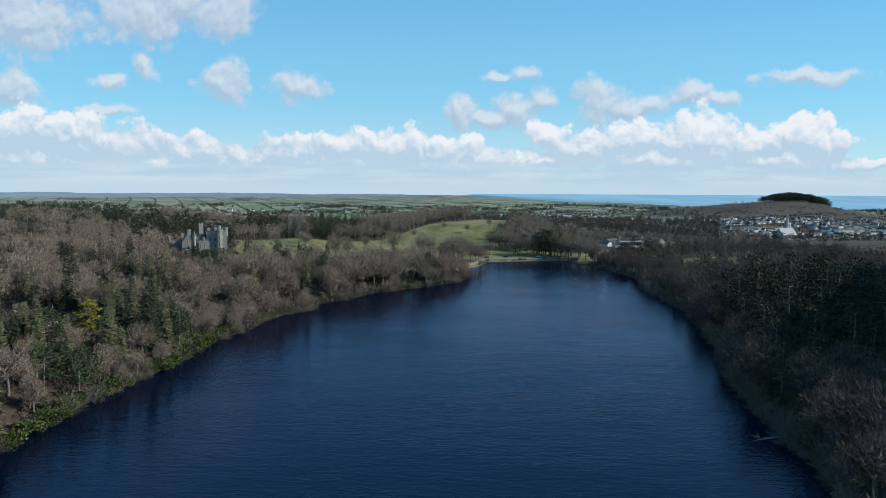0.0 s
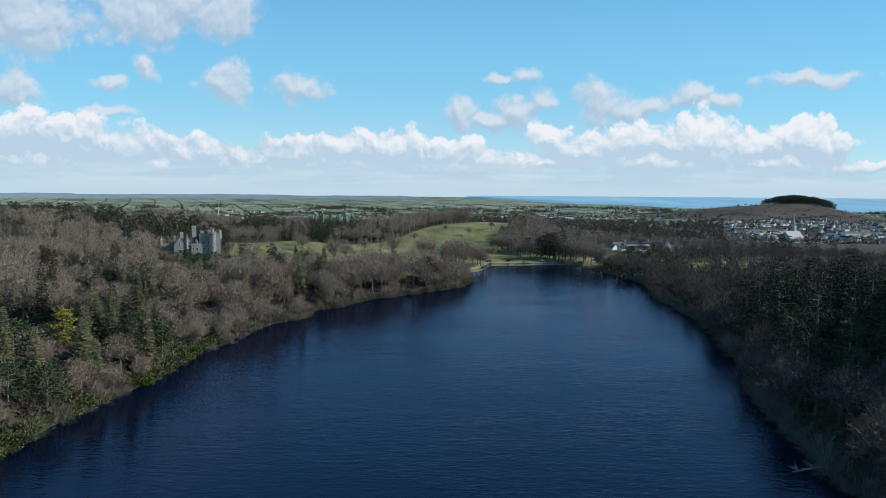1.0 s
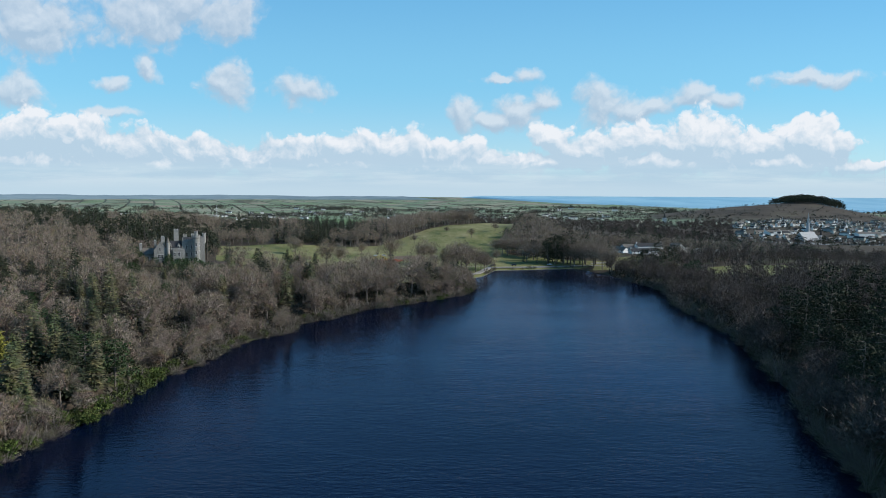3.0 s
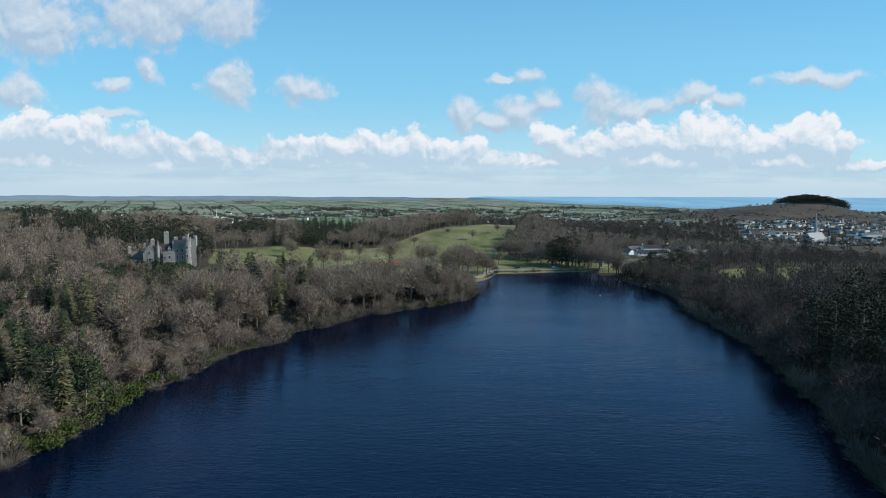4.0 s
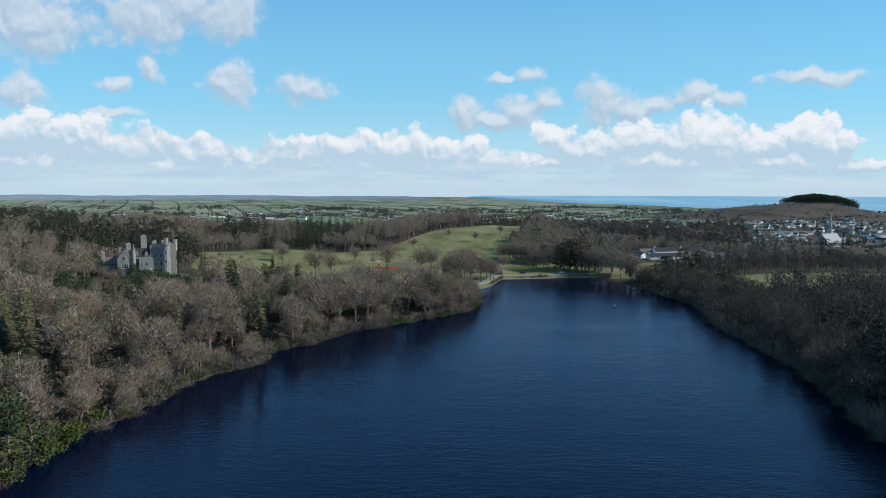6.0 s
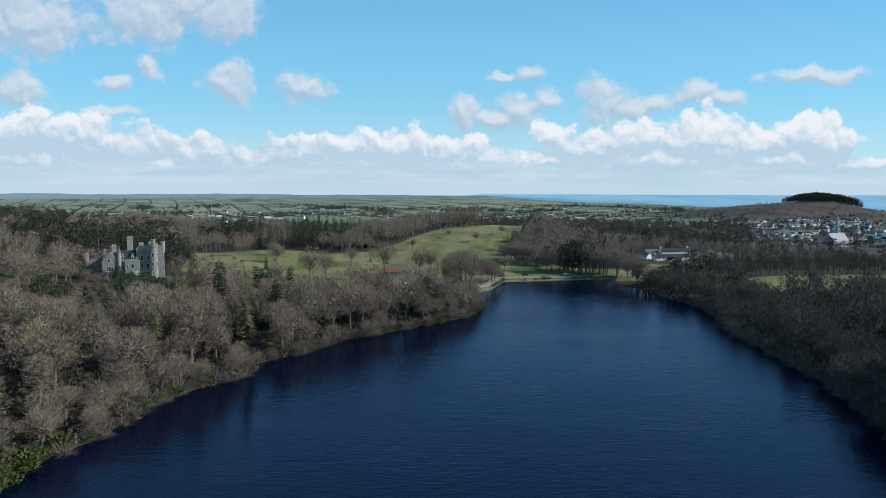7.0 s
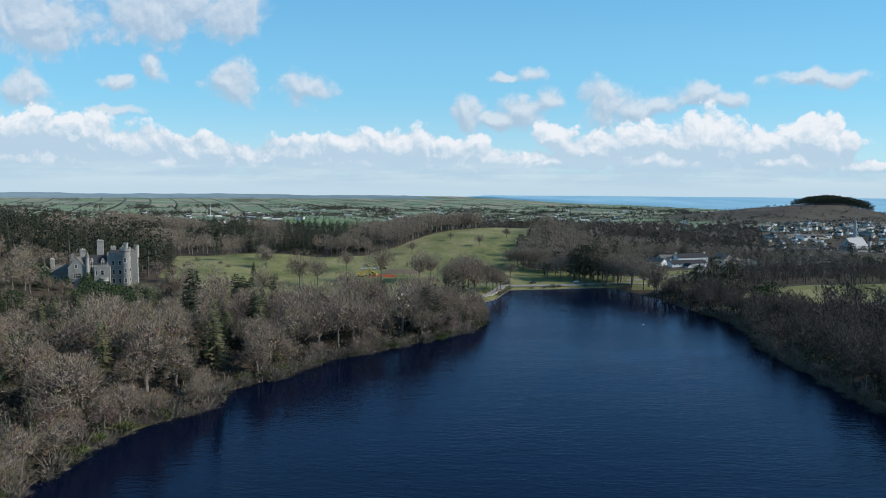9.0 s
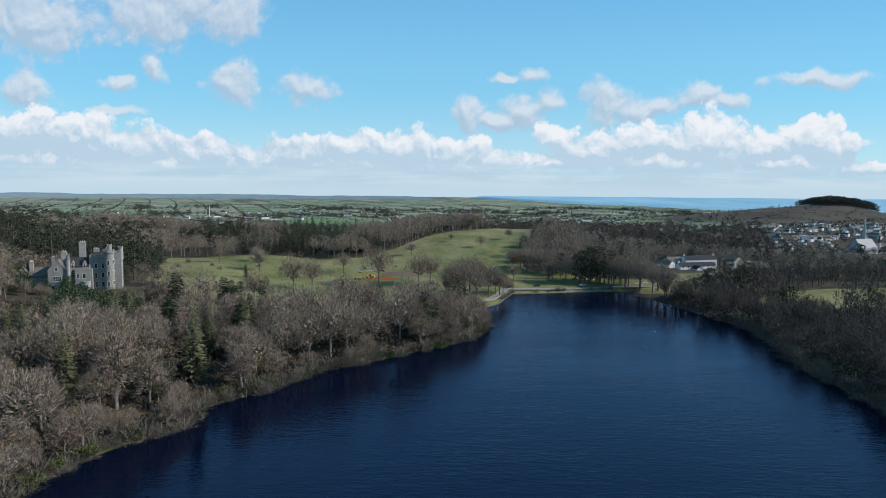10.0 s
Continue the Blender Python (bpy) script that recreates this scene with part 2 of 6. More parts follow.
# ---- shapes ----
LAKE = [(-120, -600), (-105, -300), (-97, -120), (-90, -43), (-86, -15), (-84, 9), (-77, 27), (-75, 67), (-68, 82), (-66, 106), (-60, 120), (-51, 133),
        (-46, 141), (-49, 150), (-40, 161), (-33, 168), (-22, 190), (-7, 201), (15, 221), (33, 240), (41, 255), (42, 290), (38, 307), (54, 328),
        (66, 363), (97, 369), (134, 377), (139, 365), (150, 328), (154, 298), (160, 268), (160, 246), (150, 205), (146, 170),
        (144, 125), (135, 90), (124, 45), (111, 12), (103, -20), (99, -48), (93, -75), (88, -150), (100, -300), (120, -600)]
PARK = [(-168, 450), (-135, 335), (-92, 305), (-40, 278), (-8, 262), (22, 272), (40, 295), (60, 340), (76, 368), (140, 380), (160, 398), (150, 406),
        (120, 422), (82, 438), (80, 470), (98, 520), (112, 580), (140, 680), (75, 660), (25, 600), (-4, 545), (-30, 500), (-95, 490)]
FIELD_R = [(174, 288), (188, 318), (238, 346), (342, 356), (350, 312), (250, 298), (205, 280)]
PASTURE = [(-262, 1120), (-85, 1130), (-120, 1640), (-360, 1700)]
YARD = [(150, 362), (158, 398), (178, 416), (186, 428), (212, 428), (216, 400), (210, 372), (172, 352)]


def polygon_distance(poly, x, y):
    """Signed distance to a closed outline, negative inside."""
    p = np.array(poly, float)
    q = np.roll(p, -1, 0)
    best = np.full(x.shape, 1e18)
    inside = np.zeros(x.shape, bool)
    for (ax, ay), (bx, by) in zip(p, q):
        ex, ey = bx - ax, by - ay
        k = np.clip(((x - ax) * ex + (y - ay) * ey) / (ex * ex + ey * ey), 0, 1)
        best = np.minimum(best, (x - ax - k * ex) ** 2 + (y - ay - k * ey) ** 2)
        inside ^= ((ay > y) != (by > y)) & (x < ex * (y - ay) / (by - ay + 1e-12) + ax)
    return np.where(inside, -1, 1) * np.sqrt(best)


def smooth(v, lo, hi):
    k = np.clip((v - lo) / (hi - lo), 0, 1)
    return k * k * (3 - 2 * k)


def waves(x, y, size, seed):
    """A cheap rolling noise in -1..1."""
    r = np.random.RandomState(seed)
    out = 0
    for i in range(6):
        a, ph, k = r.uniform(0, 6.283), r.uniform(0, 6.283), r.uniform(0.6, 1.7) / size * 6.283
        out = out + np.sin((x * np.cos(a) + y * np.sin(a)) * k + ph)
    return out / 3.2


def coast(deg):
    """How far off the shore of the bay lies on each bearing."""
    return np.interp(deg, [2.5, 5.5, 9, 14, 20, 30, 46], [4860, 4600, 4230, 3850, 3420, 3050, 2900])


def height(x, y):
    x, y = np.asarray(x, float), np.asarray(y, float)
    d = polygon_distance(LAKE, x, y)
    o = np.maximum(d, 0)
    lean = -x / np.maximum(y + 195, 40)
    hill = np.maximum(smooth(lean, 0.24, 0.5), smooth(-y, -240, -120)) * smooth(-x, -40, 20)
    o_hill = 15 * np.exp(-((x + 310) / 70) ** 2 - ((y - 260) / 75) ** 2)
    left = (o_hill + 38 * (1 - np.exp(-o / 600)) + 12 * (1 - np.exp(-o / 30))) * hill + (1 - hill) * (2 + 0.05 * np.minimum(o, 180))
    park = 1.5 + 0.022 * np.minimum(o, 260) + 0.1 * np.maximum(0, np.minimum(y, 575) - 420) * smooth(x, -90, 60) * smooth(-y, -860, -660)
    right = 1.2 + 0.03 * np.minimum(o, 110) + 11 * (1 - np.exp(-o / 55)) * smooth(-y, -250, -110)
    right = right - 16 * smooth(x + y, 680, 1000)
    # rise added out of view, to keep sunlight off the right-hand bank
    right = right + 62 * smooth(x - 0.72 * (y + 195), 18, 85) * smooth(-y, -210, -100)
    k = smooth(x, -130, -60) * smooth(y, 225, 290)
    z = left * (1 - k) + park * k
    k = smooth(x + 0.12 * (np.minimum(y, 420) - 380) - 0.14 * np.maximum(y - 420, 0) * smooth(-y, -900, -700), 105, 165) * smooth(x, 20, 70)
    z = z * (1 - k) + right * k
    c = np.exp(-(((x + 147) / 34) ** 2 + ((y - 296) / 26) ** 2) ** 2)
    z = z * (1 - c) + 12.6 * c
    D = np.hypot(x - 10, y + 100)
    a = 0.0438 * (np.maximum(4900 - D, 0) / 3600) ** 1.3 + 0.0062
    far = 61 - a * D + 7 * waves(x, y, 900, 3) * smooth(D, 1000, 1900) * smooth(-D, -4500, -3600)
    far = far + 40 * np.exp(-((x - 1120) / np.where(x > 1120, 125, 330)) ** 2 - ((y - 1760) / 330) ** 2) + 15 * np.exp(-((x - 1150) / 110) ** 2 - ((y - 1770) / 130) ** 2) - 26 * np.exp(-((x - 640) / 260) ** 2 - ((y - 880) / 200) ** 2) + 22 * np.exp(-((x - 880) / 260) ** 2 - ((y - 1600) / 240) ** 2)
    deg = np.degrees(np.arctan2(x - 10, y + 100))
    far = far - 14 * smooth(D - coast(deg), 0, 200) * smooth(deg, 2.0, 4.5)
    w = smooth(D, 700, 1150)
    z = z * (1 - w) + far * w
    z = z * smooth(o, -1, 14) + 0.6 * smooth(o, 0, 2) + 0.5 * waves(x, y, 60, 5) * smooth(o, 5, 40)
    return np.where(d < 0, -np.minimum(-d * 0.4, 5.0), z)


def ground_at(x, y):
    return float(height(np.array([x]), np.array([y]))[0])


def raw_mesh(name, V, F):
    """A mesh from triangle arrays."""
    V, F = np.asarray(V, np.float32), np.asarray(F, np.int32)
    me = bpy.data.meshes.new(name)
    me.vertices.add(len(V))
    me.vertices.foreach_set("co", V.ravel())
    me.loops.add(F.size)
    me.loops.foreach_set("vertex_index", F.ravel())
    me.polygons.add(len(F))
    me.polygons.foreach_set("loop_start", np.arange(0, F.size, F.shape[1], dtype=np.int32))
    me.update(calc_edges=True)
    return me


def part(name, me, material, parent=None, label=""):
    ob = new(name, me)
    if material and not me.materials:
        me.materials.append(material)
    ob.parent = parent
    return tagged(ob, label)


class Soup:
    """Collects triangles."""

    def __init__(self):
        self.v, self.f, self.n = [], [], 0

    def add(self, V, F):
        V, F = np.asarray(V, float).reshape(-1, 3), np.asarray(F, int)
        self.v.append(V)
        self.f.append(F + self.n)
        self.n += len(V)

    def tube(self, pts, radii, sides=5):
        pts = np.asarray(pts, float)
        n = len(pts)
        ang = np.linspace(0, 2 * np.pi, sides, endpoint=False)
        V = []
        for i in range(n):
            t = pts[min(i + 1, n - 1)] - pts[max(i - 1, 0)]
            t = t / (np.linalg.norm(t) + 1e-9)
            a = np.cross(t, (0.31, 0.95, 0.1))
            a /= np.linalg.norm(a) + 1e-9
            b = np.cross(t, a)
            V.append(pts[i] + radii[i] * (np.cos(ang)[:, None] * a + np.sin(ang)[:, None] * b))
        F = []
        for i in range(n - 1):
            for j in range(sides):
                p, q = i * sides + j, i * sides + (j + 1) % sides
                F += [(p, q, q + sides), (p, q + sides, p + sides)]
        self.add(np.concatenate(V), F)

    def slivers(self, base, way, length, width, rng):
        """One thin triangle for each twig."""
        n = len(base)
        side = np.cross(way, rng.normal(size=(n, 3)))
        side /= np.linalg.norm(side, axis=1)[:, None] + 1e-9
        V = np.stack([base - side * width[:, None] / 2, base + side * width[:, None] / 2, base + way * length[:, None]], 1)
        self.add(V.reshape(-1, 3), np.arange(3 * n).reshape(n, 3))

    def arrays(self):
        return np.concatenate(self.v), np.concatenate(self.f)

    def mesh(self, name):
        return raw_mesh(name, *self.arrays())


def unit(v):
    return v / (np.linalg.norm(v, axis=-1, keepdims=True) + 1e-9)


def bare_tree(seed, h, spread, twigs=1000, light=False, upright=0.5, fat=2.1):
    """Trunk with rising limbs, and a rounded crown of many small lobes of twigs, as two soups."""
    r = np.random.RandomState(seed)
    trunk, crown = Soup(), Soup()
    rad = h * 0.017 + 0.06
    fork = np.array([r.normal() * .25, r.normal() * .25, h * r.uniform(.24, .34)])
    top = fork + np.array([r.normal() * .5, r.normal() * .5, h * .38])
    trunk.tube([(0, 0, -0.6), fork * .5 + r.normal(size=3) * (.12, .12, 0), fork, top], [rad * 1.35, rad, rad * .85, rad * .3], 4 if light else 6)
    # lobes spread evenly over an egg-shaped dome, pushed in and out
    n = 13 if light else 30
    k = np.arange(n) + .5
    cz = 1 - 1.62 * k / n
    az = k * 2.39996 + r.uniform(0, 6.283)
    ring = np.sqrt(np.maximum(1 - cz ** 2, 0))
    push = r.uniform(.5, 1.05, n)
    tall = h * (.40 + .06 * upright)
    mid_z = h - tall * 1.07
    C = np.stack([np.cos(az) * ring * spread * .78 * push, np.sin(az) * ring * spread * .78 * push, mid_z + cz * tall * .85 * push], 1)
    lobe_r = spread * r.uniform(.22, .46, n)
    foot = np.array([0, 0, h * .2])
    limbs = 5 if light else 10
    for i in range(n):
        start = fork + (top - fork) * r.uniform(0, .6) * (.3 + .7 * max(cz[i], 0))
        bend = start * .5 + C[i] * .5 + np.array([0, 0, .04 * h]) + r.normal(size=3) * .2
        if i % max(1, n // limbs) == 0:
            trunk.tube([start, C[i]] if light else [start, bend, C[i]], [rad * .5, rad * .1] if light else [rad * .5, rad * .3, rad * .1], 3 if light else 4)
        elif not light:
            crown.tube([start * .5 + bend * .5, bend, C[i]], [rad * .22, rad * .16, .03], 3)
    i = r.randint(0, n, twigs)
    out = unit(C - foot)[i]
    d = unit(r.normal(size=(twigs, 3)) + out * .55 + np.array([0, 0, .15]))
    base = C[i] + d * (lobe_r[i] * r.uniform(.15, 1.0, twigs) ** .7)[:, None] - out * .25
    way = unit(unit(base - foot) + d * .4 + r.normal(size=(twigs, 3)) * .5 + np.array([0, 0, .1]))
    g = h / 15
    # coarse branchwork inside the crown
    m = twigs // (6 if light else 8)
    w = unit(r.normal(size=(m, 3)))
    inner = np.array([0, 0, mid_z]) + w * np.array([spread * .5, spread * .5, tall * .55]) * r.uniform(.2, 1, (m, 1))
    crown.slivers(inner, unit(unit(inner - foot) * .4 + r.normal(size=(m, 3))), r.uniform(.8, 1.5, m) * g, r.uniform(.3, .5, m) * g, r)
    if light:
        crown.slivers(base, way, r.uniform(.7, 1.3, twigs) * g, r.uniform(.13, .24, twigs) * fat, r)
    else:
        crown.slivers(base, way, r.uniform(.7, 1.4, twigs) * g, r.uniform(.06, .11, twigs), r)
    return trunk, crown


def conifer(seed, h, rad, levels=32, blades=13, droop=0.3, power=.7):
    r = np.random.RandomState(seed)
    trunk, crown = Soup(), Soup()
    trunk.tube([(0, 0, -.6), (r.normal() * .1, r.normal() * .1, h * .5), (0, 0, h * .97)], [h * .016 + .06, h * .011 + .03, .03], 5)
    V, F = [], []
    for i in range(levels):
        f = (i + r.uniform(-.3, .3)) / levels
        z = h * (0.07 + 0.92 * max(f, 0))
        R = rad * (1 - max(f, 0)) ** power + .15
        for j in range(blades):
            a = 6.283 * (j + r.uniform(-.4, .4)) / blades + i * .7
            L = R * r.uniform(.5, 1.15)
            c, s = math.cos(a), math.sin(a)
            w = L * r.uniform(.12, .22) + .05
            dz = -L * droop * r.uniform(.5, 1.3)
            lift = r.uniform(-.25, .25) * w
            n = len(V)
            V += [(c * .06, s * .06, z), (c * L * .55 - s * w, s * L * .55 + c * w, z + dz * .4 + lift),
                  (c * L, s * L, z + dz), (c * L * .55 + s * w, s * L * .55 - c * w, z + dz * .4 - lift)]
            F += [(n, n + 1, n + 2), (n, n + 2, n + 3)]
    V.append((0, 0, h)), V.append((.12, 0, h * .95)), V.append((-.12, .05, h * .95))
    F.append((len(V) - 3, len(V) - 2, len(V) - 1))
    crown.add(V, F)
    n = levels * blades
    zz = r.uniform(.08, .97, n)
    a = r.uniform(0, 6.283, n)
    R = rad * (1 - zz) ** power * r.uniform(.5, 1.0, n)
    base = np.stack([np.cos(a) * R, np.sin(a) * R, zz * h], 1)
    way = unit(np.stack([np.cos(a), np.sin(a), r.uniform(-.6, .3, n)], 1))
    crown.slivers(base, way, r.uniform(.4, 1.0, n) * h / 18, r.uniform(.18, .4, n) * h / 18, r)
    return trunk, crown


def tufts(soup, centre, radius, n, size, r, flat=0.5):
    d = unit(r.normal(size=(n, 3)))
    p = centre + d * radius * r.uniform(.45, 1.0, (n, 1)) * np.array([1, 1, flat])
    w = unit(d + r.normal(size=(n, 3)) * .6 + np.array([0, 0, .25]))
    soup.slivers(p, w, r.uniform(.7, 1.4, n) * size, r.uniform(.5, .9, n) * size, r)


def pine(seed, h, spread, clumps=26, per=34, size=.8):
    """A broad evergreen with level, cloud-like limbs."""
    r = np.random.RandomState(seed)
    trunk, crown = Soup(), Soup()
    lean = r.normal(size=2) * .4
    trunk.tube([(0, 0, -.6), (lean[0] * .5, lean[1] * .5, h * .45), (lean[0], lean[1], h * .93)], [h * .02 + .06, h * .014 + .04, .05], 6)
    for i in range(clumps):
        f = .18 + .78 * i / clumps
        a = i * 2.4 + r.uniform(-.4, .4)
        R = spread * (1 - .72 * max(0, (f - .45) / .55) ** 1.4) * r.uniform(.35, 1.0)
        c = np.array([lean[0] * f + np.cos(a) * R, lean[1] * f + np.sin(a) * R, h * f + r.uniform(-.5, .5)])
        s = np.array([lean[0] * f, lean[1] * f, h * f - .10 * R])
        trunk.tube([s, c], [.10, .04], 3)
        tufts(crown, c, spread * r.uniform(.24, .38), per, size, r, .42)
    return trunk, crown


def ivy_tree(seed, h, spread):
    trunk, bare = bare_tree(seed, h, spread, 260)
    r = np.random.RandomState(seed)
    trunk.add(*bare.arrays())
    ivy = Soup()
    for k in range(16):
        f = k / 15
        c = np.array([r.normal() * .35, r.normal() * .35, h * (.06 + .7 * f)])
        tufts(ivy, c, 1.5 * (1 - .5 * f) + r.uniform(-.2, .5), 26, .5, r, 1.1)
    return trunk, ivy


def ivy_tree_light(seed, h):
    trunk, bare = bare_tree(seed, h, 3.6, 120, True)
    r = np.random.RandomState(seed)
    trunk.add(*bare.arrays())
    ivy = Soup()
    for k in range(8):
        f = k / 7
        tufts(ivy, np.array([r.normal() * .3, r.normal() * .3, h * (.08 + .66 * f)]), 1.7 * (1 - .45 * f), 14, .8, r, 1.1)
    return trunk, ivy


def bush(seed, rad, tall, n, size):
    r = np.random.RandomState(seed)
    s = Soup()
    for k in range(5):
        a = r.uniform(0, 6.283)
        c = np.array([np.cos(a) * rad * .45, np.sin(a) * rad * .45, tall * r.uniform(.35, .6)])
        tufts(s, c, rad * r.uniform(.45, .7), n // 5, size, r, tall / rad * .55)
    stems = Soup()
    for k in range(5):
        a = k * 1.256 + r.uniform(-.3, .3)
        stems.tube([(0, 0, -.3), (np.cos(a) * rad * .4, np.sin(a) * rad * .4, tall * .55)], [.09, .03], 3)
    return stems, s


def clump(seed, rad, tall, n=26, grain=.62):
    """A distant hedge bush or tree head."""
    r = np.random.RandomState(seed)
    trunk, head = Soup(), Soup()
    trunk.tube([(0, 0, -1), (0, 0, tall * .6)], [.25, .1], 3)
    tufts(head, np.array([0, 0, tall * .58]), rad, n, rad * grain, r, tall / rad * .48)
    return trunk, head


def thicket(seed, rad, tall, n=470):
    """Bare stems and twigs fanning out from the ground into a dome."""
    r = np.random.RandomState(seed)
    stems, brush = Soup(), Soup()
    for k in range(9):
        a = k * .7 + r.uniform(-.3, .3)
        e = np.array([np.cos(a) * rad * r.uniform(.4, .9), np.sin(a) * rad * r.uniform(.4, .9), tall * r.uniform(.5, .9)])
        stems.tube([(0, 0, -.6), e * .5 + np.array([0, 0, .2]), e], [.09, .06, .02], 3)
    d = unit(r.normal(size=(n, 3)) * np.array([1, 1, .75]) + np.array([0, 0, .25]))
    d[:, 2] = np.abs(d[:, 2]) - .12
    lump = .75 + .35 * np.sin(d[:, 0] * 7 + seed) * np.sin(d[:, 1] * 6 + 2 * seed)
    base = d * np.array([rad, rad, tall]) * (r.uniform(.3, .85, n) * lump)[:, None]
    way = unit(d * np.array([1, 1, .8]) + r.normal(size=(n, 3)) * .35 + np.array([0, 0, .35]))
    brush.slivers(base, way, r.uniform(.5, 1.3, n) * tall / 4, r.uniform(.05, .10, n), r)
    return stems, brush


# ---- land and water ----
def axis(lo, hi, step, far_lo, far_hi, most):
    mid = list(np.arange(lo, hi + .1, step))
    for end, sign in ((far_lo, -1), (far_hi, 1)):
        s, p = step, mid[0] if sign < 0 else mid[-1]
        while (p - end) * sign < 0:
            s = min(s * 1.12, most)
            p += sign * s
            mid.insert(0, p) if sign < 0 else mid.append(p)
    return np.array(mid)


def build_ground():
    xs, ys = axis(-330, 330, 5, -4800, 4800, 70), axis(-120, 640, 5, -1500, 4850, 60)
    xs = np.unique(np.concatenate([xs[(xs < 28) | (xs > 166)], np.arange(28, 167, 2.0)]))
    ys = np.unique(np.concatenate([ys[(ys < 284) | (ys > 396)], np.arange(284, 397, 1.6)]))
    X, Y = np.meshgrid(xs, ys)
    Z = height(X, Y)
    nx, ny = len(xs), len(ys)
    i = np.arange(nx * ny).reshape(ny, nx)
    F = np.stack([i[:-1, :-1], i[:-1, 1:], i[1:, 1:], i[1:, :-1]], -1).reshape(-1, 4)
    me = raw_mesh("ground", np.stack([X, Y, Z], -1).reshape(-1, 3), F)
    me.polygons.foreach_set("use_smooth", np.ones(len(F), bool))
    grass = np.minimum.reduce([polygon_distance(p, X, Y) for p in (PARK, FIELD_R, YARD)])
    at = me.attributes.new("grass", "FLOAT", "POINT")
    at.data.foreach_set("value", (1 - smooth(grass, 1, 10)).astype(np.float32).ravel())
    D = np.hypot(X - 10, Y + 100)
    heath = smooth(np.exp(-((X - 1050) / 430) ** 2 - ((Y - 1620) / 330) ** 2) + np.exp(-((X - 700) / 330) ** 2 - ((Y - 930) / 240) ** 2) + np.exp(-((X - 330) / 300) ** 2 - ((Y - 980) / 190) ** 2) + np.exp(-((X - 580) / 240) ** 2 - ((Y - 730) / 160) ** 2), .25, .45)
    at = me.attributes.new("heath", "FLOAT", "POINT")
    at.data.foreach_set("value", heath.astype(np.float32).ravel())
    at = me.attributes.new("pasture", "FLOAT", "POINT")
    at.data.foreach_set("value", (1 - smooth(polygon_distance(PASTURE, X, Y), -6, 6)).astype(np.float32).ravel())
    at = me.attributes.new("farm", "FLOAT", "POINT")
    at.data.foreach_set("value", smooth(D, 820, 980).astype(np.float32).ravel())
    m = Mat("land", 0.95, 0.15)

    def attr(name):
        n = m.t.nodes.new("ShaderNodeAttribute")
        n.attribute_name = name
        return n.outputs["Fac"]
    litter = m.ramp(m.noise(.35, 6, .65, m.pos), (.3, (.038, .030, .021)), (.5, (.066, .050, .034)), (.7, (.10, .076, .052)))
    litter = m.mix(m.step(m.noise(.03, 3, .5, m.pos), .54, .66), litter, (.07, .075, .03))
    lawn = m.ramp(m.math("ADD", m.math("MULTIPLY", m.noise(.03, 7, .68, m.scaled(m.pos, 1, .7, 1)), .7), m.math("MULTIPLY", m.noise(.35, 5, .7, m.pos), .3)),
                  (.36, (.078, .094, .03)), (.46, (.148, .152, .054)), (.55, (.214, .198, .084)), (.66, (.30, .25, .14)))
    near = m.mix(m.step(m.math("ADD", attr("grass"), m.math("MULTIPLY", m.math("SUBTRACT", m.noise(.15, 4, .6, m.pos), .5), .7)), .4, .6), litter, lawn)
    # farmland: a bent grid of fields, each with its own crop, dark hedges between
    sep = m.t.nodes.new("ShaderNodeSeparateXYZ")
    m.t.links.new(m.pos, sep.inputs[0])
    x, y = sep.outputs[0], sep.outputs[1]
    p = m.math("ADD", m.math("ADD", m.math("MULTIPLY", x, .92), m.math("MULTIPLY", y, .39)), m.math("MULTIPLY", m.math("SINE", m.math("MULTIPLY", y, 1 / 310)), 20))
    q = m.math("ADD", m.math("ADD", m.math("MULTIPLY", y, .92), m.math("MULTIPLY", x, -.39)), m.math("MULTIPLY", m.math("SINE", m.math("MULTIPLY", x, 1 / 260)), 24))
    pf, qf = m.math("DIVIDE", p, 120), m.math("DIVIDE", q, 150)
    cell = m.t.nodes.new("ShaderNodeCombineXYZ")
    m.t.links.new(m.math("FLOOR", pf), cell.inputs[0]), m.t.links.new(m.math("FLOOR", qf), cell.inputs[1])
    wn = m.t.nodes.new("ShaderNodeTexWhiteNoise")
    wn.noise_dimensions = "2D"
    m.t.links.new(cell.outputs[0], wn.inputs["Vector"])
    # crop tones lightened and greyed to stand in for distance haze
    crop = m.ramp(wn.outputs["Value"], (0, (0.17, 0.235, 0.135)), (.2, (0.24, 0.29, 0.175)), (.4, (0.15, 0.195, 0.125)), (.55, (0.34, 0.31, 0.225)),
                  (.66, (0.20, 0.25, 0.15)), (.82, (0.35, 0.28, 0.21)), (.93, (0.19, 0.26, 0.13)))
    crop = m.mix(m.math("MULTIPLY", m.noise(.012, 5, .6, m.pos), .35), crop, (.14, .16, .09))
    edge = m.math("MINIMUM", m.math("MULTIPLY", m.math("PINGPONG", pf, .5), 120), m.math("MULTIPLY", m.math("PINGPONG", qf, .5), 150))
    edge = m.math("ADD", edge, m.math("MULTIPLY", m.noise(.03, 3, .6, m.pos), 8))
    wide = m.step(y, 1200, 3600, 3, 8)
    crop = m.mix(m.step(m.math("SUBTRACT", edge, wide), 0, 3), (.075, .085, .06), crop)
    scrub = m.step(m.noise(.0035, 4, .6, m.pos), .54, .62)
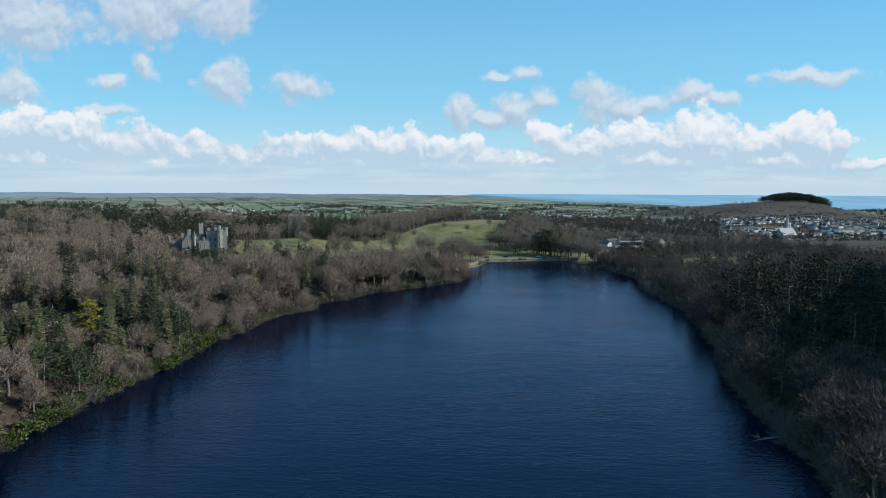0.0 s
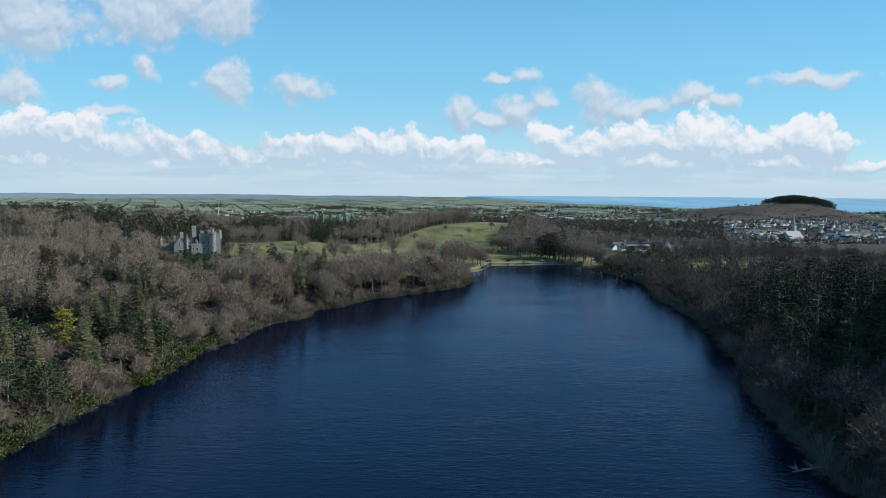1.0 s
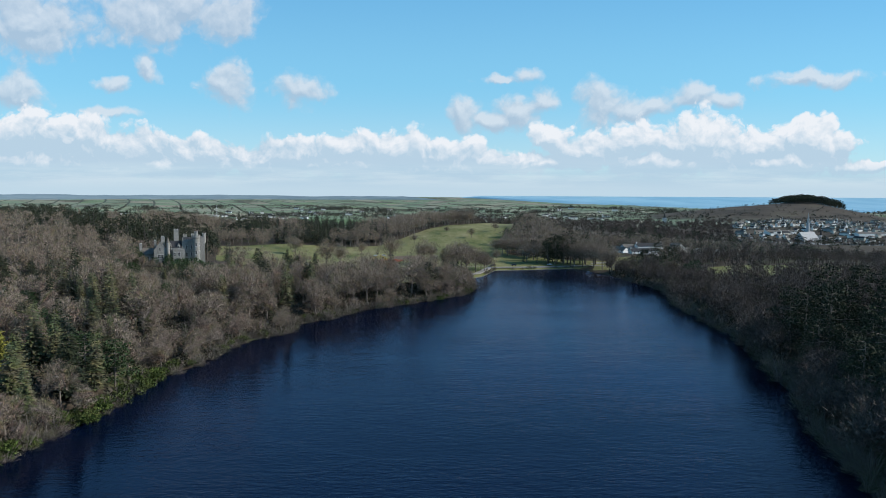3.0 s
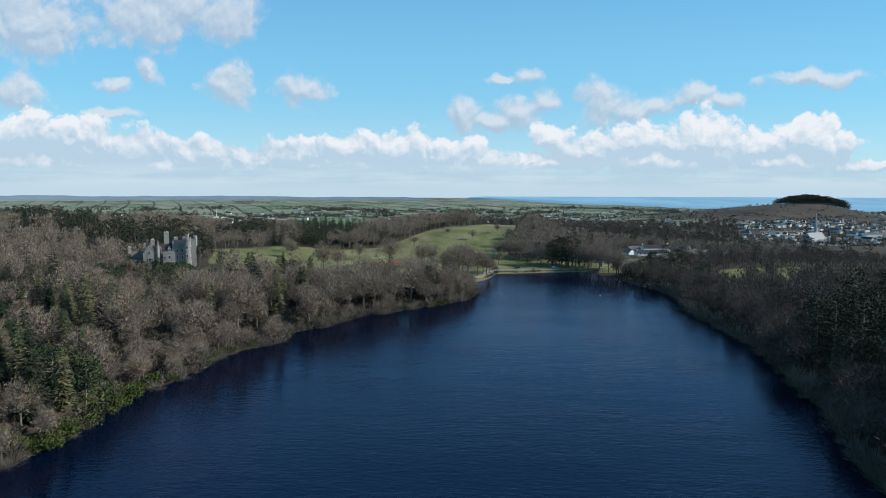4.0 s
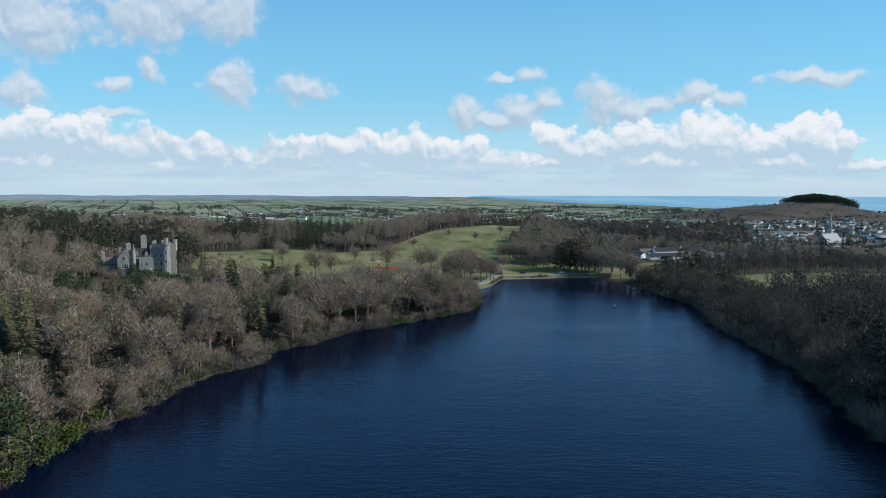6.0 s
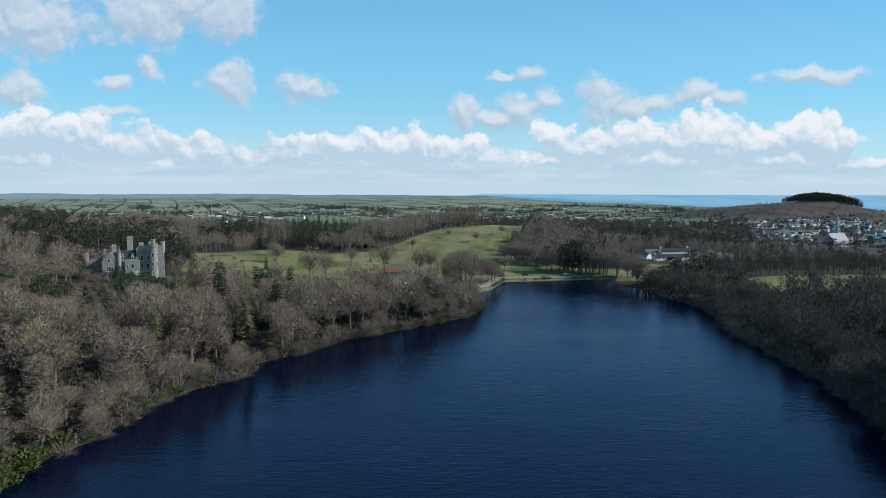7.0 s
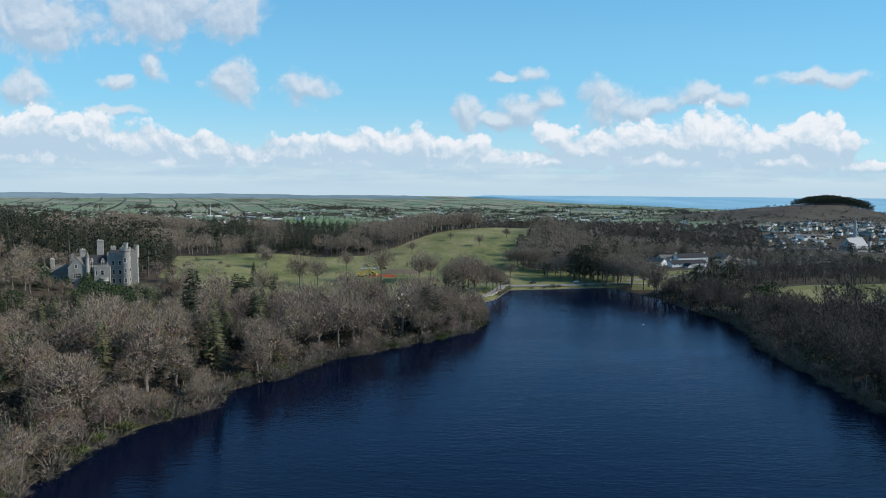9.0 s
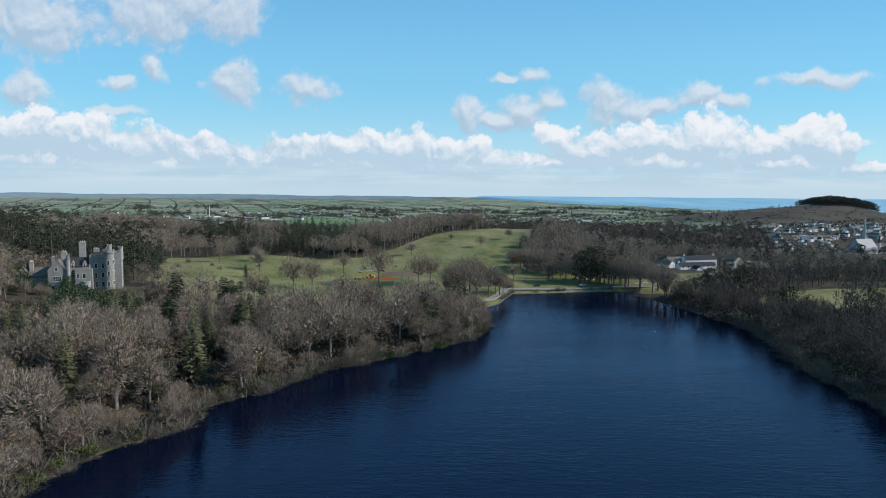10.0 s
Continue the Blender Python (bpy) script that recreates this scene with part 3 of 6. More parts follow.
    crop = m.mix(m.math("MULTIPLY", scrub, .8), crop, m.ramp(m.noise(.05, 3, .7, m.scaled(m.pos, 1, .4, 1)), (.4, (.05, .05, .035)), (.65, (.15, .13, .09))))
    heather = m.ramp(m.noise(.012, 6, .65, m.pos), (.3, (.04, .034, .025)), (.5, (.078, .060, .043)), (.7, (.11, .095, .06)))
    crop = m.mix(attr("heath"), crop, heather)
    crop = m.mix(attr("pasture"), crop, m.ramp(m.noise(.02, 5, .6, m.pos), (.3, (.115, .175, .075)), (.7, (.16, .22, .095))))
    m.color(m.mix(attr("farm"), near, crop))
    m.bump(m.noise(.8, 5, .6, m.pos), .6, .4)
    ob = part("ground", me, m.m)
    tagged(ob, "wooded valley ground with lawns, leaf litter and hedged fields", "ground", kind="structure")


build_ground()


def build_lake():
    """Water sheet, a little wider than the outline so that the banks meet it."""
    xs, ys = np.arange(-150, 185, 8.0), np.concatenate([np.arange(-620, 400, 8.0)])
    X, Y = np.meshgrid(xs, ys)
    i = np.arange(X.size).reshape(X.shape)
    keep = polygon_distance(LAKE, X, Y) < 16
    ok = keep[:-1, :-1] | keep[:-1, 1:] | keep[1:, 1:] | keep[1:, :-1]
    F = np.stack([i[:-1, :-1], i[:-1, 1:], i[1:, 1:], i[1:, :-1]], -1)[ok]
    me = raw_mesh("lake", np.stack([X, Y, 0 * X], -1).reshape(-1, 3), F)
    m = Mat("lake_water", 0.13, 0.5)
    m.b.inputs["IOR"].default_value = 1.35
    m.b.inputs["Specular Tint"].default_value = (.5, .78, 1, 1)
    m.color(m.ramp(m.noise(.012, 4, .6, m.pos), (.35, (.0007, .0032, .012)), (.65, (.0012, .005, .019))))
    turn = m.t.nodes.new("ShaderNodeVectorRotate")
    turn.rotation_type = "Z_AXIS"
    turn.inputs["Angle"].default_value = radians(5)
    m.t.links.new(m.pos, turn.inputs["Vector"])
    w1 = m.noise(.8, 3, .6, m.scaled(turn.outputs[0], .3, 1.0, 1))
    w2 = m.noise(.26, 3, .55, m.scaled(turn.outputs[0], .34, 1.0, 1))
    gust = m.step(m.noise(.02, 4, .6, m.scaled(m.pos, .6, 1.2, 1)), .35, .65, .6, 1.2)
    sep = m.t.nodes.new("ShaderNodeSeparateXYZ")
    m.t.links.new(m.pos, sep.inputs[0])
    gust = m.math("MULTIPLY", gust, m.step(sep.outputs[1], -80, 180, .35, .26))
    w3 = m.noise(1.9, 2, .6, m.scaled(turn.outputs[0], .3, 1.0, 1))
    hgt = m.math("MULTIPLY", m.math("ADD", m.math("ADD", m.math("MULTIPLY", w1, .8), m.math("MULTIPLY", w2, .55)), m.math("MULTIPLY", w3, .3)), gust)
    m.bump(hgt, 1.0, .5)
    # blue-tinted gloss over the dark body of the water, stronger at low angles
    normal = m.b.inputs["Normal"].links[0].from_socket
    body = m.t.nodes.new("ShaderNodeBsdfDiffuse")
    m.t.links.new(m.b.inputs["Base Color"].links[0].from_socket, body.inputs["Color"])
    shine = m.t.nodes.new("ShaderNodeBsdfGlossy")
    shine.inputs["Color"].default_value, shine.inputs["Roughness"].default_value = (.53, .555, .70, 1), .10
    fres = m.t.nodes.new("ShaderNodeFresnel")
    fres.inputs["IOR"].default_value = 1.333
    both = m.t.nodes.new("ShaderNodeMixShader")
    m.t.links.new(normal, shine.inputs["Normal"]), m.t.links.new(normal, fres.inputs["Normal"])
    m.t.links.new(fres.outputs[0], both.inputs[0]), m.t.links.new(body.outputs[0], both.inputs[1]), m.t.links.new(shine.outputs[0], both.inputs[2])
    for n in m.t.nodes:
        if n.type == "OUTPUT_MATERIAL":
            m.t.links.new(both.outputs[0], n.inputs["Surface"])
    tagged(part("water", me, m.m), "dark blue rippled lake water between wooded banks", "lake", kind="structure")


build_lake()


def build_sea():
    """The bay behind the coast, and the hazy hills that close the distance."""
    az = np.radians(np.linspace(2.5, 46, 90))
    start = coast(np.degrees(az)) + 40 * waves(az * 3000, az * 0, 500, 9) * smooth(np.degrees(az), 3, 8)
    rows = np.linspace(0, 1, 12)
    V = []
    for k in rows:
        D = (start - 90) * (1 - k) + 4880 * k
        x, y = 10 + D * np.sin(az), -100 + D * np.cos(az)
        a = 0.0438 * (np.maximum(4900 - D, 0) / 3600) ** 1.3 + 0.0052
        V.append(np.stack([x, y, 61 - a * D + 6 * smooth(k, 0, .15) - 12 * (k == 0) - 14 * (1 - smooth(np.degrees(az), 2.5, 5.5))], -1))
    n = len(az)
    F = [(r * n + c, r * n + c + 1, r * n + n + c + 1, r * n + n + c) for r in range(len(rows) - 1) for c in range(n - 1)]
    me = raw_mesh("sea", np.concatenate(V), F)
    m = Mat("sea_water", 0.6, 0.3)
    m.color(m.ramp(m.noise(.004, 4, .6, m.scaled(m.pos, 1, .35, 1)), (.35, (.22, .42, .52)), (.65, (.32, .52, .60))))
    m.bump(m.noise(.08, 3, .6, m.pos), .5, 2.0)
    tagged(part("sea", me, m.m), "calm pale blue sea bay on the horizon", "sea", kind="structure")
    az = np.radians(np.linspace(-62, 4, 240))
    deg = np.degrees(az)
    D = 4300
    x, y = 10 + D * np.sin(az), -100 + D * np.cos(az)
    top = 39 + 5 * smooth(-deg, 6, 20) * (1 + .25 * waves(az * 4000, az * 0, 900, 12)) + 1.6 * waves(az * 4000, az * 0, 160, 4) + 4 * waves(az * 4000, az * 0, 620, 8) * smooth(-deg, 4, 14)
    top = top - 32 * smooth(deg, -2, 3.5)
    low = np.full_like(x, -2.0)
    V = np.concatenate([np.stack([x, y, low + (top - low) * k], -1) for k in np.linspace(0, 1, 5)])
    n = len(az)
    me = raw_mesh("hills", V, [(r * n + c, r * n + c + 1, r * n + n + c + 1, r * n + n + c) for r in range(4) for c in range(n - 1)])
    m = Mat("far_hills", 1.0, 0.0)
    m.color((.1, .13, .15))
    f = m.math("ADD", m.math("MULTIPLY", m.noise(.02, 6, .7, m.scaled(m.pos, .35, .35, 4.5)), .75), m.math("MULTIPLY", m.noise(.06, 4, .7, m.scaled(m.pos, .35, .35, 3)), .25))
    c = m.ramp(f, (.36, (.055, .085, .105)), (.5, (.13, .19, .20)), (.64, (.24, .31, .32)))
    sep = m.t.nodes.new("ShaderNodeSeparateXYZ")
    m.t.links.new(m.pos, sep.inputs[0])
    # distance haze put into the colour, bluer towards the tops; the hills glow
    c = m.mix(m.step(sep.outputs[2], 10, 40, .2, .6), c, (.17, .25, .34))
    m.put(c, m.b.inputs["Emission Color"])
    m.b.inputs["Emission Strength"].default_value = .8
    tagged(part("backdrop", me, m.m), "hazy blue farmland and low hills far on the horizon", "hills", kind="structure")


build_sea()


# ---- woods ----
RNG = np.random.RandomState(11)


def scatter(x0, x1, y0, y1, gap, rng, keep):
    """Jittered places over a stretch of land, thinned by keep(x, y) -> 0..1."""
    X, Y = np.meshgrid(np.arange(x0, x1, gap, dtype=float), np.arange(y0, y1, gap, dtype=float))
    X[1::2] += gap / 2
    x = (X + rng.uniform(-.42, .42, X.shape) * gap).ravel()
    y = (Y + rng.uniform(-.42, .42, Y.shape) * gap).ravel()
    ok = rng.uniform(size=len(x)) < keep(x, y)
    return x[ok], y[ok]


def open_land(x, y):
    return np.minimum.reduce([polygon_distance(p, x, y) for p in (PARK, FIELD_R, YARD)])


def castle_clear(x, y):
    u, v = (x + 137) * .94 + (y - 287) * .342, -(x + 137) * .342 + (y - 287) * .94
    return (u > -44) & (u < 11) & (v > -5) & (v < 24)


def castle_front(x, y):
    u, v = (x + 137) * .94 + (y - 287) * .342, -(x + 137) * .342 + (y - 287) * .94
    return (u > -19) & (u < 14) & (v > -36) & (v < 0)


def view_room(x, y):
    """How tall the growth on the castle's front slope is, kept low as a garden terrace would be."""
    u, v = (x + 137) * .94 + (y - 287) * .342, -(x + 137) * .342 + (y - 287) * .94
    slope = (u > -19) & (u < 18) & (v > -120) & (v < 0)
    below = (x > -165) & (x < -84) & (y > 140) & (y < 245)
    return np.where(slope, np.maximum(13 - .134 * v - height(x, y), 3.5), np.where(below, np.where(y > 165, 8.5, 11.5), 99))


# trees that stand apart: place and size
PARK_TREES = [(-43, 423, .9), (-15, 374, 1.5), (-60, 338, 1.5), (-95, 402, 1.1), (10, 374, 1.35), (17, 382, 1.3), (-52, 352, 1.2), (-72, 300, 1.15), (-28, 300, 1.1), (-20, 290, .95), (-130, 430, .8), (-108, 445, .9), (60, 520, .6), (36, 548, .5), (88, 556, .7), (2, 500, .7)]
LAWN_SHRUBS = [(-150, 425, 1.0), (-128, 408, .9), (-118, 392, .8), (68, 377, .8), (96, 372, 1.0), (100, 373, .8), (112, 378, .6), (-30, 440, .6), (58, 342, 0.9), (61, 350, 1.0), (64, 358, 0.9), (67, 365, 0.8), (82, 368, 0.5), (90, 369.5, 0.55), (118, 376, 0.6), (126, 378, 0.7), (131, 379, 0.8), (-148, 400, 0.9), (-100, 418, 0.8), (-76, 436, 0.9)]
BAY_TREES = [(28, 330, 1.3), (36, 338, 1.45), (44, 346, 1.5), (50, 341, 1.2), (40, 354, 1.3), (33, 348, 1.2), (55, 352, 1.0), (42, 328, 1.1), (24, 250, 0.9), (30, 246, 0.95), (18, 240, 1.0), (8, 232, 1.1), (4, 222, 1.5), (-6, 212, 1.25), (-19, 200, 1.4), (-14, 206, 1.1), (57, 347, 1.1), (60, 355, 0.9), (22, 244, 1.05), (12, 234, 1.25), (-26, 194, 1.3), (-34, 186, 1.15)]
HEAD_TREES = [(140, 379, 1.3), (144, 385, 1.4), (146, 368, 1.35), (150, 357, 1.2), (154, 344, 1.25), (149, 378, 1.4), (156, 364, 1.2), (135, 387, 1.2), (131, 395, 1.4), (145, 393, 1.3), (153, 388, 1.2), (160, 376, 1.0), (76, 436, 1.1), (82, 440, 1.05), (86, 434, 1.15), (94, 432, 1.1), (99, 437, 1.15), (104, 429, 1.15), (110, 432, 1.2), (114, 425, 1.1), (90, 446, 1.1), (72, 398, 0.8), (98, 402, 1.0), (106, 396, 1.1), (120, 402, 1.2), (128, 404, 1.2), (138, 402, 1.3)]
IVY_TREES = [(15, 252, 1.35), (12, 246, 1.2), (26, 330, 1.2), (128, 398, 1.1), (141, 392, .9), (96, 404, 1.0), (186, 345, 1.0), (193, 330, .9), (176, 305, .9), (215, 332, .8), (172, 285, .9), (230, 380, .9), (262, 390, 1.0), (272, 394, 1.1), (284, 392, 1.0), (296, 396, 1.1), (306, 394, 1.0), (318, 398, 1.1), (330, 396, 1.0), (250, 388, .9), (342, 400, 1.0), (240, 372, .8)]
LAWN_CONIFERS = [(-70, 255, 1.15), (-74, 258, 1.05), (-66, 253, 1.0), (-72, 250, 0.8), (-68, 183, 1.19), (-71, 187, 1.0), (-158, 122, 1.0), (-150, 127, 0.9), (-165, 130, 1.0), (-171, 138, 0.95), (-10, 302, 0.7), (-8, 298, 0.6), (14, 231, 1.15), (18, 236, 1.05), (-96, 372, 0.5), (-95, 149, 0.94), (-93, 152, 1.0), (-99, 152, 0.88), (-50, 198, 1.0), (-112, 60, 0.9), (-118, 66, 0.8), (-88, 205, 1.06), (-82, 225, 1.25), (-64, 222, 1.12)]
CASTLE_OAKS = [(-117, 223, 1.4), (-125, 227, 1.25), (-110, 227, 1.2), (-121, 217, 1.15), (-112, 218, 1.1), (-130, 236, 1.05), (-106, 236, 1.0), (-119, 236, 1.1), (-140, 262, 0.65), (-134, 255, 0.75), (-148, 268, 0.6), (-126, 262, 0.65), (-98, 140, 0.7), (-152, 278, 0.7), (96, 520, 0.9), (104, 524, 0.85), (-170, 268, 0.9), (-176, 262, 0.85), (-164, 262, 0.8), (194, 287, 1.1), (189, 290, 0.9), (-150, 200, 1.0), (-144, 206, 0.9), (34, 331, 0.75), (30, 327, 0.65), (27, 364, 0.5), (33, 361, 0.45), (-95, 132, 0.95), (-99, 136, 0.8), (-91, 135, 0.75)]
SHORE_PINES = [(178, 342, 0.95), (185, 338, 1.0), (192, 333, 1.0), (173, 337, 0.8), (199, 338, 0.9), (183, 328, 0.75), (113, 388, 1.1), (120, 391, 1.15), (127, 390, 1.15), (133, 391, 1.05), (123, 398, 1.2), (116, 398, 1.1), (106, 414, 0.9)]
OLIVES = [(-54, 164, 1.47), (-85, 180, 1.33), (-112, 100, 1.33), (-100, 90, 1.26), (-104, 96, 1.4), (-74, 132, 1.19), (-46, 190, 1.19), (-108, 92, 1.26), (-96, 104, 1.12), (-90, 203, 1.26), (-60, 196, 1.12), (-30, 203, 1.05), (-36, 188, 0.98)]
GOLDEN = [(-106, 33, 1.1), (-128, 146, .45)]
ALONE = np.array(PARK_TREES + BAY_TREES + LAWN_CONIFERS + CASTLE_OAKS + SHORE_PINES + GOLDEN + OLIVES)


def clear_of(x, y, room=5.5):
    """Whether no single tree stands within that many metres."""
    return np.min(np.hypot(x[:, None] - ALONE[None, :, 0], y[:, None] - ALONE[None, :, 1]) / np.maximum(ALONE[None, :, 2], .5), axis=1) > room


KINDS = {}


def kind(name, variants, trunk_mat, crown_mat, label, category):
    protos = []
    for s1, s2 in variants:
        protos.append((s1.mesh("trunk"), s2.mesh("crown")))
        protos[-1][0].materials.append(trunk_mat)
        protos[-1][1].materials.append(crown_mat)
    KINDS[name] = (protos, label, category)


def plant(name, x, y, size, turn, variant, group, label="", wide=1.0):
    protos, lab, cat = KINDS[name]
    t, c = protos[variant % len(protos)]
    top = new(name)
    top.matrix_basis = pose(x, y, max(ground_at(x, y), -.4), 0, 0, turn) @ Matrix.Diagonal((size * wide, size * wide, size, 1))
    tagged(top, label or lab, cat, group)
    part("trunk", t, None, top)
    part("crown", c, None, top)
    return top


def stuff(name, protos, xs, ys, sizes, rng, mats, label, category):
    """Many plants joined, trunks and crowns apart, under one root."""
    z = height(xs, ys)
    root = new(name)
    tagged(root, label, category, kind="stuff")
    pick = rng.randint(0, len(protos), len(xs))
    turn = rng.uniform(0, 6.283, len(xs))
    for k, pn in enumerate(("trunks", "crowns")):
        Vs, Fs, n = [], [], 0
        arr = [p[k].arrays() for p in protos]
        for i in range(len(xs)):
            V, F = arr[pick[i]]
            c, s = math.cos(turn[i]), math.sin(turn[i])
            W = np.empty_like(V)
            W[:, 0] = (V[:, 0] * c - V[:, 1] * s) * sizes[i] + xs[i]
            W[:, 1] = (V[:, 0] * s + V[:, 1] * c) * sizes[i] + ys[i]
            W[:, 2] = V[:, 2] * sizes[i] + z[i]
            Vs.append(W), Fs.append(F + n)
            n += len(V)
        ob = part(pn, raw_mesh(pn, np.concatenate(Vs), np.concatenate(Fs)), mats[k], root)
        tagged(ob, kind="stuff")
    return root


kind("bare_tree", [bare_tree(s, h, w, 2300, upright=u) for s, h, w, u in ((1, 14, 5.8, .5), (2, 15, 6.4, .45), (3, 14, 4.8, .8), (4, 16, 6.2, .55), (5, 12.5, 6.0, .3), (6, 16, 3.6, 1.2))],
     M_bark, M_twig, "leafless grey-brown broadleaf tree in a lakeside wood", "tree")
kind("shaded_bank_tree", [bare_tree(s, h, w, 1600, upright=u) for s, h, w, u in ((7, 13, 5.2, .6), (8, 14, 5.8, .5), (9, 12, 5.4, .4))],
     M_dark_bark, M_shaded_twig, "leafless purple-brown tree, twigs darkened for the bank's shade", "tree")
kind("park_tree", [bare_tree(s, h, w, 2600, upright=u) for s, h, w, u in ((11, 16, 7.6, .45), (12, 17, 8.4, .4), (13, 15, 7.0, .55))],
     M_bark, M_twig, "wide-spreading leafless parkland tree on the lawn", "tree")
kind("conifer_tree", [conifer(s, h, w) for s, h, w in ((21, 17, 3.4), (22, 19, 3.6), (23, 15, 3.3), (24, 18, 2.6))],
     M_bark, M_needle, "dark green pointed conifer in the wood", "tree")
kind("olive_conifer", [conifer(s, h, w, 32, 12, .15, .55) for s, h, w in ((25, 16, 2.8), (26, 14, 3.0), (27, 17, 2.5))],
     M_bark, M_olive, "olive-green conifer with loose feathery sides", "tree")
kind("ivy_tree", [ivy_tree(s, h, w) for s, h, w in ((35, 15, 3.2), (36, 14, 2.8), (37, 16, 3.6))],
     M_bark, M_ivy, "bare tree with its trunk wrapped in dark ivy", "tree")
kind("holm_oak", [pine(s, h, w, 34, 40, .6) for s, h, w in ((38, 11, 5.2), (39, 12, 5.8))],
     M_bark, M_ivy, "dark round-headed evergreen tree", "tree")
kind("golden_cypress", [pine(28, 12, 2.6, 32, 60, .5)], M_bark, M_golden, "golden-yellow cypress among bare trees", "tree")
kind("pine_tree", [pine(s, h, w, 30, 54, .6) for s, h, w in ((31, 20, 5.6), (32, 22, 6.2), (33, 18, 6.0))],
     M_bark, M_needle, "tall dark pine with level cloud-like limbs", "tree")
kind("shrub", [bush(s, r, t, n, .55) for s, r, t, n in ((41, 2.6, 2.8, 330), (42, 3.2, 2.4, 360), (43, 2.0, 3.2, 300))],
     M_bark, M_leaf, "bright green evergreen shrub at the water's edge", "shrub")
kind("bare_shrub", [thicket(s, r, t) for s, r, t in ((51, 3.2, 4.6), (52, 3.8, 5.4), (53, 2.8, 3.8), (54, 2.4, 6.0))],
     M_bark, M_reed, "straw-coloured leafless shrub leaning over the bank", "shrub")

LIGHT_BARE = [bare_tree(s, h, w, 780, True, u, .85) for s, h, w, u in ((61, 14, 6.4, .5), (62, 14, 5.6, .6), (63, 15, 6.8, .4), (64, 13, 6.2, .7), (65, 15, 4.6, .8))]
MID_BARE = [bare_tree(s, h, w, 370, True, u, 1.6) for s, h, w, u in ((166, 15, 6.4, .5), (167, 16, 6.8, .5), (168, 14, 5.4, .7), (169, 15, 4.6, .9))]
LIGHT_CON = [conifer(s, h, w, 15, 8) for s, h, w in ((71, 17, 3.4), (72, 19, 3.6), (73, 15, 3.0))]
CASTLE_PINE = [pine(s, h, w, 15, 22, 1.0) for s, h, w in ((83, 18, 5.6), (84, 21, 6.4))]
LIGHT_IVY = [ivy_tree_light(s, h) for s, h in ((85, 14), (86, 15))]
FAR_PINE = [pine(s, h, w, 9, 9, 2.2) for s, h, w in ((87, 18, 5.4), (88, 20, 6.0))]
FAR_BARE = [bare_tree(s, h, w, 210, True, u, 2.4) for s, h, w, u in ((66, 14, 6.2, .5), (67, 15, 6.6, .5), (68, 13, 5.6, .6))]
LIGHT_PINE = [pine(s, h, w, 14, 14, 1.2) for s, h, w in ((81, 18, 5.4), (82, 20, 6.0))]


